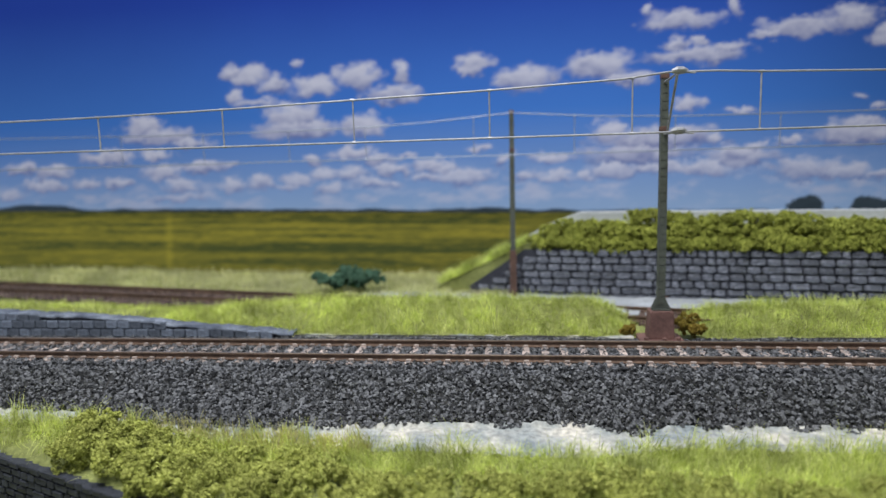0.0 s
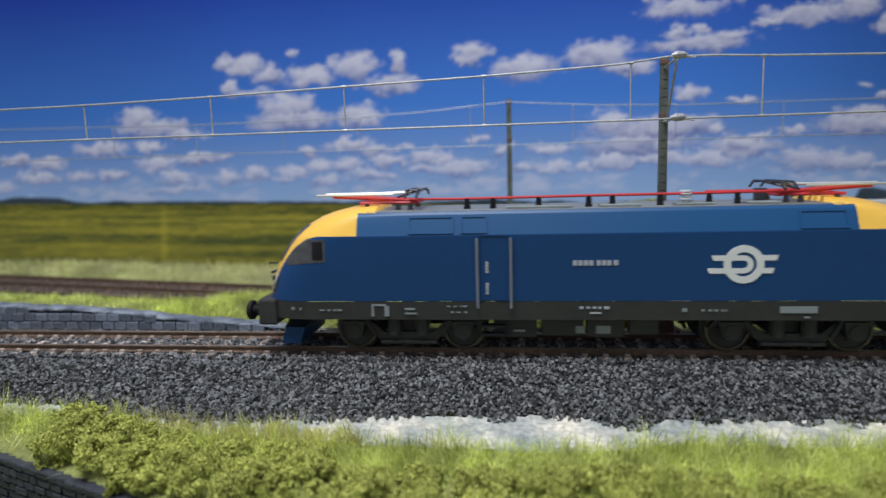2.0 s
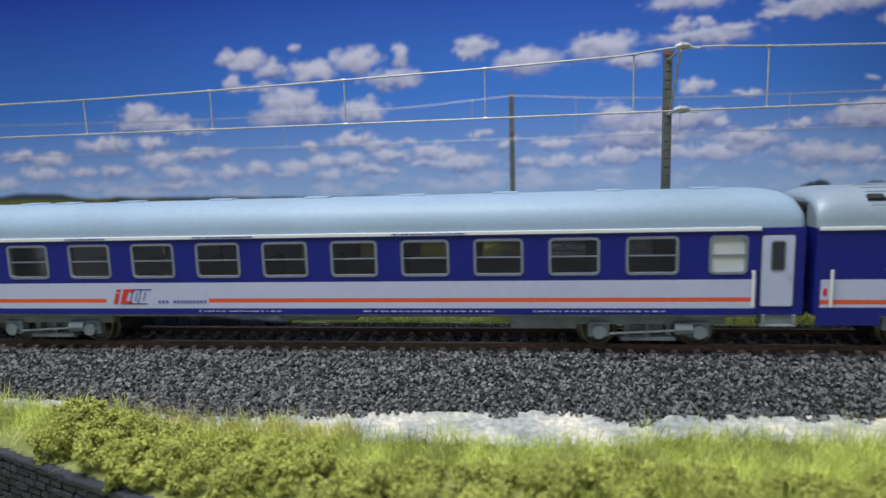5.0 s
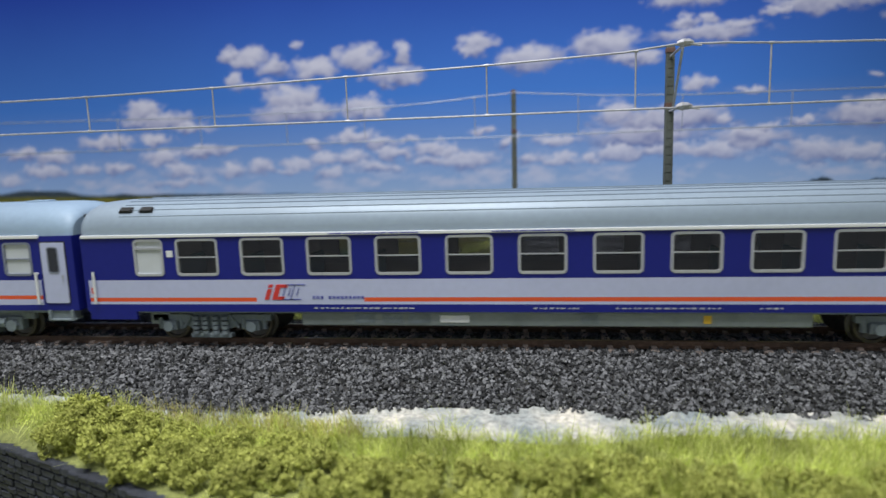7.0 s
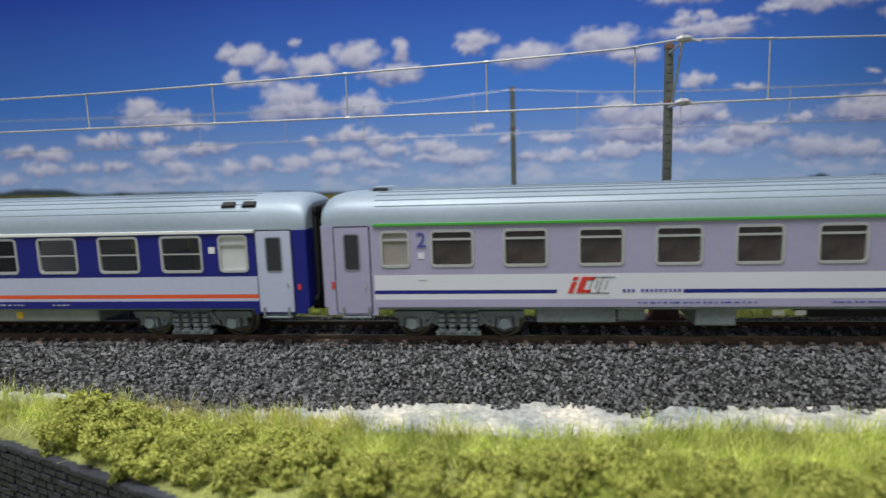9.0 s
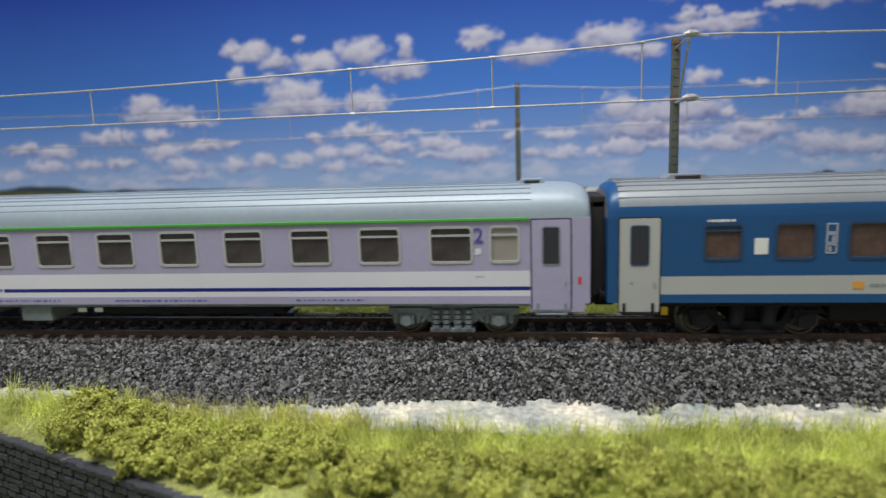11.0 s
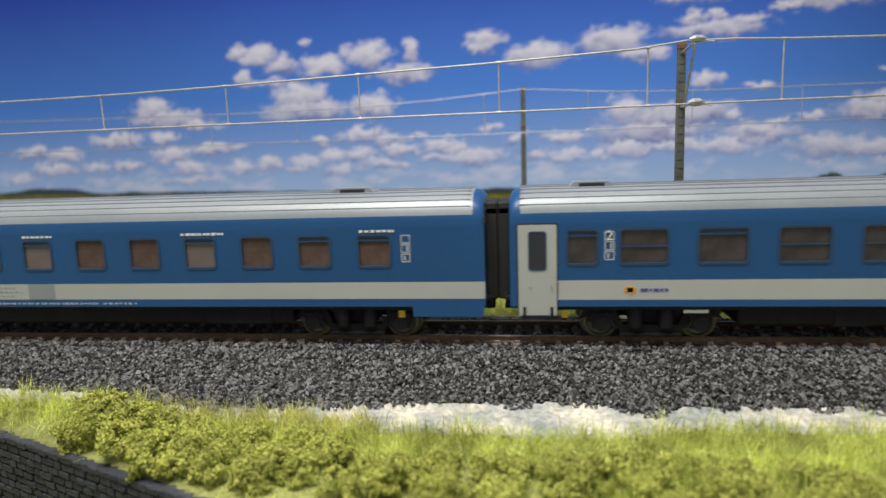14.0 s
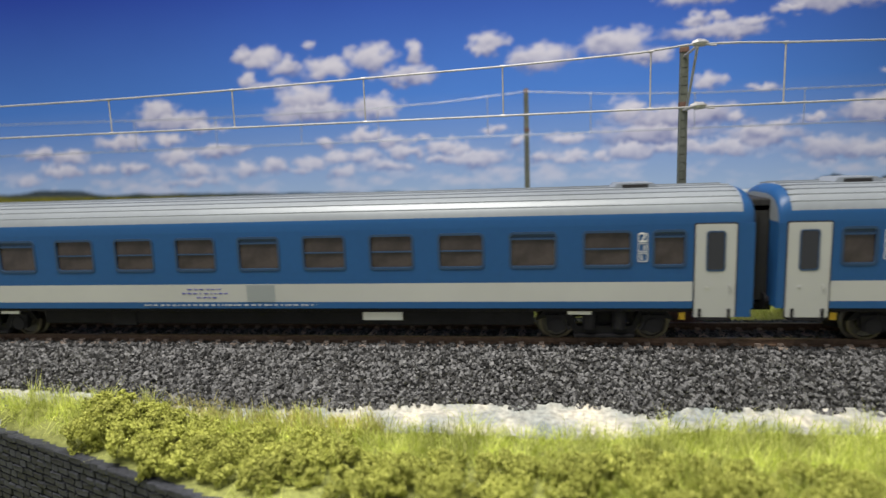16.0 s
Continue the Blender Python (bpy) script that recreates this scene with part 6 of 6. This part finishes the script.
def locomotive():
    loco = thing("electric_locomotive", 0, 0, 0, "blue electric locomotive with yellow cab noses and red roof wires", "locomotive")
    low = list(np.linspace(17.0, 44.0, 100))
    for flip in (-1, 1):
        shell(low, 0.0, [LOCO_BLUE, YELLOW, LOCO_BLUE_LIT], lambda x, y, z: 1 if z > yellow_edge(x) else (2 if z > 37.2 else 0), flip, False, "body", loco)
        shell([43.9, 44.4, 44.9, 45.3, 45.7, 46.0], 66.0, [YELLOW], lambda x, y, z: 0, flip, True, "cab_roof", loco)
        shell([11.2, 13, 15, 16.9], 0.0, [LOCO_FRAME], lambda x, y, z: 0, flip, False, "underframe", loco)
        for side in (-1, 1):
            upper = lambda x: min(36.2, yellow_edge(x) - 0.25)
            lower = lambda x: 29.2 + max(0.0, x - 84) * -0.10
            patch(81.4, 95.0, lower, lambda x: max(upper(x), lower(x) + 0.1), side, flip, 0.1, "side_window", CAB_GLASS, loco, "dark cab side window")
            patch(82.2, 85.6, lambda x: 30.0, lambda x: 35.6, side, flip, 0.22, "window_leaf", UNDER_BLACK, loco)
            patch(98.5, 101.5, lambda x: 18.5 + 2.9 * (101.5 - x), lambda x: min(19.3 + 2.9 * (101.5 - x), yellow_edge(x) - 0.1) , side, flip, 0.5, "hand_rail", LETTER, loco)
        screen(flip, -11.8, 11.8, 29.0, 40.4, 0.3, "windscreen", SCREEN, loco)
        for yy in (-1, 1):
            ya, yb = sorted((yy * 10.8, yy * 13.8))
            screen(flip, ya, yb, 19.4, 23.8, 0.3, "headlight", SCREEN, loco)
        bm = bmesh.new()
        box(bm, flip * 102.0 - 0.5, flip * 102.0 + 0.5, -9, 9, 24.6, 25.2)
        for yy in (-4, 0, 3):
            box(bm, flip * 103.3 - 0.3, flip * 103.3 + 0.3, yy - 1.5, yy + 1.5, 21.6, 23.0)
        part("small_print", bm, LOCO_FRAME, loco)
        bm = bmesh.new()
        tube(bm, [(flip * 101.3, 3, 28.6), (flip * 98.6, 5, 34.5)], 0.22, 5)
        tube(bm, [(flip * 102.0, 11.2, 29.4), (flip * 99.0, 11.6, 29.4)], 0.3, 5)
        tube(bm, [(flip * 102.0, -11.2, 28.4), (flip * 99.0, -11.6, 28.4)], 0.3, 5)
        part("wiper", bm, BLACK, loco)
        # buffer beam, buffers, coupler and plough
        bm = bmesh.new()
        box(bm, min(flip * 99, flip * 105.2), max(flip * 99, flip * 105.2), -15.2, 15.2, 8.8, 17.2, 0.7)
        part("buffer_beam", bm, LOCO_FRAME, loco)
        for yy in (-10, 10):
            bm = bmesh.new()
            tube(bm, [(flip * 104, yy, 12.6), (flip * 108.6, yy, 12.6)], 1.7, 12)
            tube(bm, [(flip * 108.6, yy, 12.6), (flip * 109.8, yy, 12.6), (flip * 110.4, yy, 12.6)], [3.1, 3.2, 2.4], 16)
            part("buffer", bm, UNDER_BLACK, loco)
        bm = bmesh.new()
        box(bm, min(flip * 103, flip * 110.5), max(flip * 103, flip * 110.5), -2.2, 2.2, 7.2, 10.0, 0.5)
        tube(bm, [(flip * 104.5, 3.5, 12), (flip * 107.5, 3.8, 9), (flip * 106.5, 3.5, 7)], 0.5, 6)
        tube(bm, [(flip * 104.5, -4.5, 12), (flip * 107.0, -4.6, 9), (flip * 106.0, -4.5, 7)], 0.5, 6)
        part("coupler", bm, UNDER_BLACK, loco)
        bm = bmesh.new()
        prism(bm, [(flip * 91, -12.5), (flip * 97.5, -12.0), (flip * 101, 0), (flip * 97.5, 12.0), (flip * 91, 12.5)], "z", 2.0, 7.4)
        for v in bm.verts:
            if v.co.z < 3:
                v.co.x += flip * 1.6
        part("snow_plough", bm, LOCO_BLUE if flip < 0 else LOCO_FRAME, loco, "blue snow plough below the buffer beam" if flip < 0 else "")
        pantograph(loco, flip * 62, flip)
        bogie(loco, flip * 56.9, 34.5, "swan", LOCO_FRAME, 6.6, WHEEL_LOCO)
    # roof deck and its wiring
    bm = bmesh.new()
    box(bm, -69, 69, -13.4, 13.4, 43.4, 44.3, 0.25)
    part("roof_deck", bm, ROOF_GREY, loco)
    bm = bmesh.new()
    for x0, w in ((-26, 20), (24, 11), (44, 9), (2, 12)):
        box(bm, x0, x0 + w, -11.5, -6, 44.2, 45.0, 0.25)
    part("roof_hatch", bm, BOX_GREY, loco)
    bm = bmesh.new()
    tube(bm, [(-56, -7.5, 47.6), (-40, -8, 47.4), (-2, -8, 47.6), (33, -8, 47.6), (58, -7.5, 47.8)], 0.42, 8)
    tube(bm, [(36, 3, 47.5), (62, 2, 47.6)], 0.4, 8)
    part("roof_wire", bm, RED, loco)
    for x0 in (-38, -30, -16, -1, 6, 20, 34, 42):
        bm = bmesh.new()
        tube(bm, [(x0, -8, 44.2), (x0, -8, 45.2), (x0, -8, 47.5)], [1.1, 0.95, 0.75], 8)
        part("insulator", bm, UNDER_BLACK, loco)
    bm = bmesh.new()
    for k in range(6):
        tube(bm, [(27.5, -7, 44.4 + k * 0.75), (27.5, -7, 44.8 + k * 0.75)], 2.1 if k % 2 == 0 else 1.7, 14)
    part("insulator", bm, LETTER, loco, "white ribbed roof insulator")
    bm = bmesh.new()
    box(bm, 48, 51, -6, -3, 44.2, 48.6, 0.3)
    part("roof_switch", bm, PANTO_DARK, loco)
    # side details: grilles, door with rails, lettering and emblem, both sides
    for side in (-1, 1):
        yy = side * 17.2
        ya, yb = sorted((yy - side * 0.2, yy + side * 0.22))
        for x0, x1 in ((-55.5, -41.5), (-39.5, -31.5), (56.0, 69.0)):
            bm = bmesh.new()
            ring_frame(bm, x0, x1, 0, 5.6, 0.3, 0.6, -0.35, 0.2)
            box(bm, x0 + 0.5, x1 - 0.5, -0.05, 0.1, 0.5, 5.1)
            g = part("side_grille", bm, LOCO_BLUE_LIT, loco)
            g.matrix_basis = at(0, side * 16.95, 37.5, -22.5, 0, 0) if side < 0 else at(x0 + x1, side * 16.95, 37.5, -22.5, 0, 180)
        bm = bmesh.new()
        for x0 in (-34.6, -24.6):
            tube(bm, [(x0, yy + side * 0.7, 15.0), (x0, yy + side * 0.7, 36.2)], 0.42, 6)
        part("hand_rail", bm, FRAME_GREY, loco)
        bm = bmesh.new()
        ring_frame(bm, -34.0, -25.2, 17.3, 37.0, 0.4, 0.3, ya if side < 0 else yb, yy - side * 0.2)
        part("door", bm, LOCO_BLUE, loco)
        off = yy + side * 0.1
        bars("lettering", [(-32.2, 26 + k * 0.9, 0.9, 0.7) for k in range(4)] + [(-32.2, 19.5 + k * 0.9, 0.9, 0.7) for k in range(4)] + [(-6.5 + k * 1.55, 28.4, 1.2, 1.5) for k in range(4)]
             + [(0.3 + k * 1.5, 28.4, 1.2, 1.5) for k in range(3)] + [(5.2, 28.4, 1.2, 1.5)] + dashes(-4.5, 4.5, 15.0, 1.1, 61) + [(-1.5, 13.4, 3.2, 0.5)], PRINT, loco, off - 0.1)
        bars("small_print", dashes(-84, -77, 14.2, 0.7, 62) + [(-67.5, 15.8, 4.6, 0.5), (-67.5, 14.0, 0.7, 3.5), (-63.4, 13.9, 1.4, 3.2), (-57, 14.6, 3, 0.6), (-57, 13.2, 3.6, 0.5)] + dashes(-44, -38, 15.4, 0.6, 63)
             + dashes(-43, -38, 13.6, 0.6, 64) + dashes(30, 37, 14.2, 0.8, 65) + [(24.6, 14.3, 1.4, 0.9), (90, 14.4, 1.4, 1.0), (91, 12.4, 1.6, 0.5), (58, 12.2, 1.6, 0.5), (-93, 14.8, 0.9, 0.9), (-90.5, 14.6, 0.6, 0.8)], LETTER_DIM, loco, off - 0.1)
        bars("plate", [(51.5, 14.4, 10.0, 1.9)], LETTER_DIM, loco, off - 0.1)
        # winged ring emblem
        bm = bmesh.new()
        n = 36
        ex, ez = 41.2, 27.6
        for k in range(n):
            a0, a1 = 2 * math.pi * k / n, 2 * math.pi * (k + 1) / n
            prism(bm, [(ex + r * math.cos(a), ez + r * math.sin(a)) for r, a in ((3.5, a0), (5.5, a0), (5.5, a1), (3.5, a1))], "y", ya, yb)
            if math.cos(a0 + 0.05) > 0:
                prism(bm, [(ex + r * math.cos(a), ez + r * math.sin(a)) for r, a in ((1.1, a0), (2.6, a0), (2.6, a1), (1.1, a1))], "y", ya + 0.02, yb - 0.02)
        for z0 in (1.1, -2.6):
            prism(bm, [(ex - 8.6 + 0.3 * z0, ez + z0), (ex + 0.1, ez + z0), (ex + 0.1, ez + z0 + 1.5), (ex - 9.2 + 0.3 * z0, ez + z0 + 1.5)], "y", ya + 0.03, yb - 0.03)
            prism(bm, [(ex + 4.6, ez + z0), (ex + 8.4 + 0.25 * z0, ez + z0), (ex + 9.0 + 0.25 * z0, ez + z0 + 1.5), (ex + 4.6, ez + z0 + 1.5)], "y", ya + 0.03, yb - 0.03)
        part("emblem", bm, LETTER, loco, "white winged ring emblem")
        # underfloor gear
        bm = bmesh.new()
        y0, y1 = sorted((side * 9, side * 14.5))
        for x0, x1, z0 in ((-30, -17, 5.0), (-15.5, -3, 5.6), (-2, 9, 5.2), (10.5, 19, 6.0)):
            box(bm, x0, x1, y0, y1, z0, 11.4, 0.4)
        part("underfloor_box", bm, LOCO_FRAME, loco)
        bars("white_panel", [(-5.4, 7.6, 2.6, 2.2), (0.6, 7.6, 4.2, 2.4), (-24, 7.2, 3.5, 0.6)], BOX_GREY, loco, side * 14.6 - 0.1)
        bm = bmesh.new()
        for z0 in (6.0, 8.6):
            box(bm, -34, -26, min(side * 13.5, side * 16.6), max(side * 13.5, side * 16.6), z0, z0 + 0.6)
        box(bm, -34.3, -33.7, min(side * 15.8, side * 16.6), max(side * 15.8, side * 16.6), 6, 11.4)
        box(bm, -26.3, -25.7, min(side * 15.8, side * 16.6), max(side * 15.8, side * 16.6), 6, 11.4)
        part("step", bm, UNDER_BLACK, loco)
    return loco


CARS.append((locomotive(), 0.0))


# ---- movement ----
def motions():
    way = [(0, 274.4), (0.5, 220.0), (1, 165.7), (1.5, 111.3), (2, 55.0), (2.5, 0.0), (3, -55.9), (3.5, -110.2), (4, -166.1), (6.5, -446.2), (7, -502.6), (7.5, -557.6),
           (8, -613.4), (8.5, -668.2), (9, -725.2), (11.5, -1002.5), (12, -1059.2), (12.5, -1112.8), (13, -1168.9), (13.5, -1224.7), (14, -1281.6), (14.5, -1335.9),
           (15, -1392.8), (15.5, -1449.5), (16, -1510.6)]
    for car, x in CARS:
        walk(car, [(t, at(x + s, 0, 0)) for t, s in way])
    times = [k / 15 for k in range(241)]
    along = np.interp(times, [t for t, s in way], [s for t, s in way])
    for w, ax, radius in WHEELSETS:
        walk(w, [(t, at(ax, 0, radius, 0, math.degrees(s / radius), 0)) for t, s in zip(times, along)])


bpy.data.objects.remove(WHEEL_COACH)
bpy.data.objects.remove(WHEEL_LOCO)
motions()
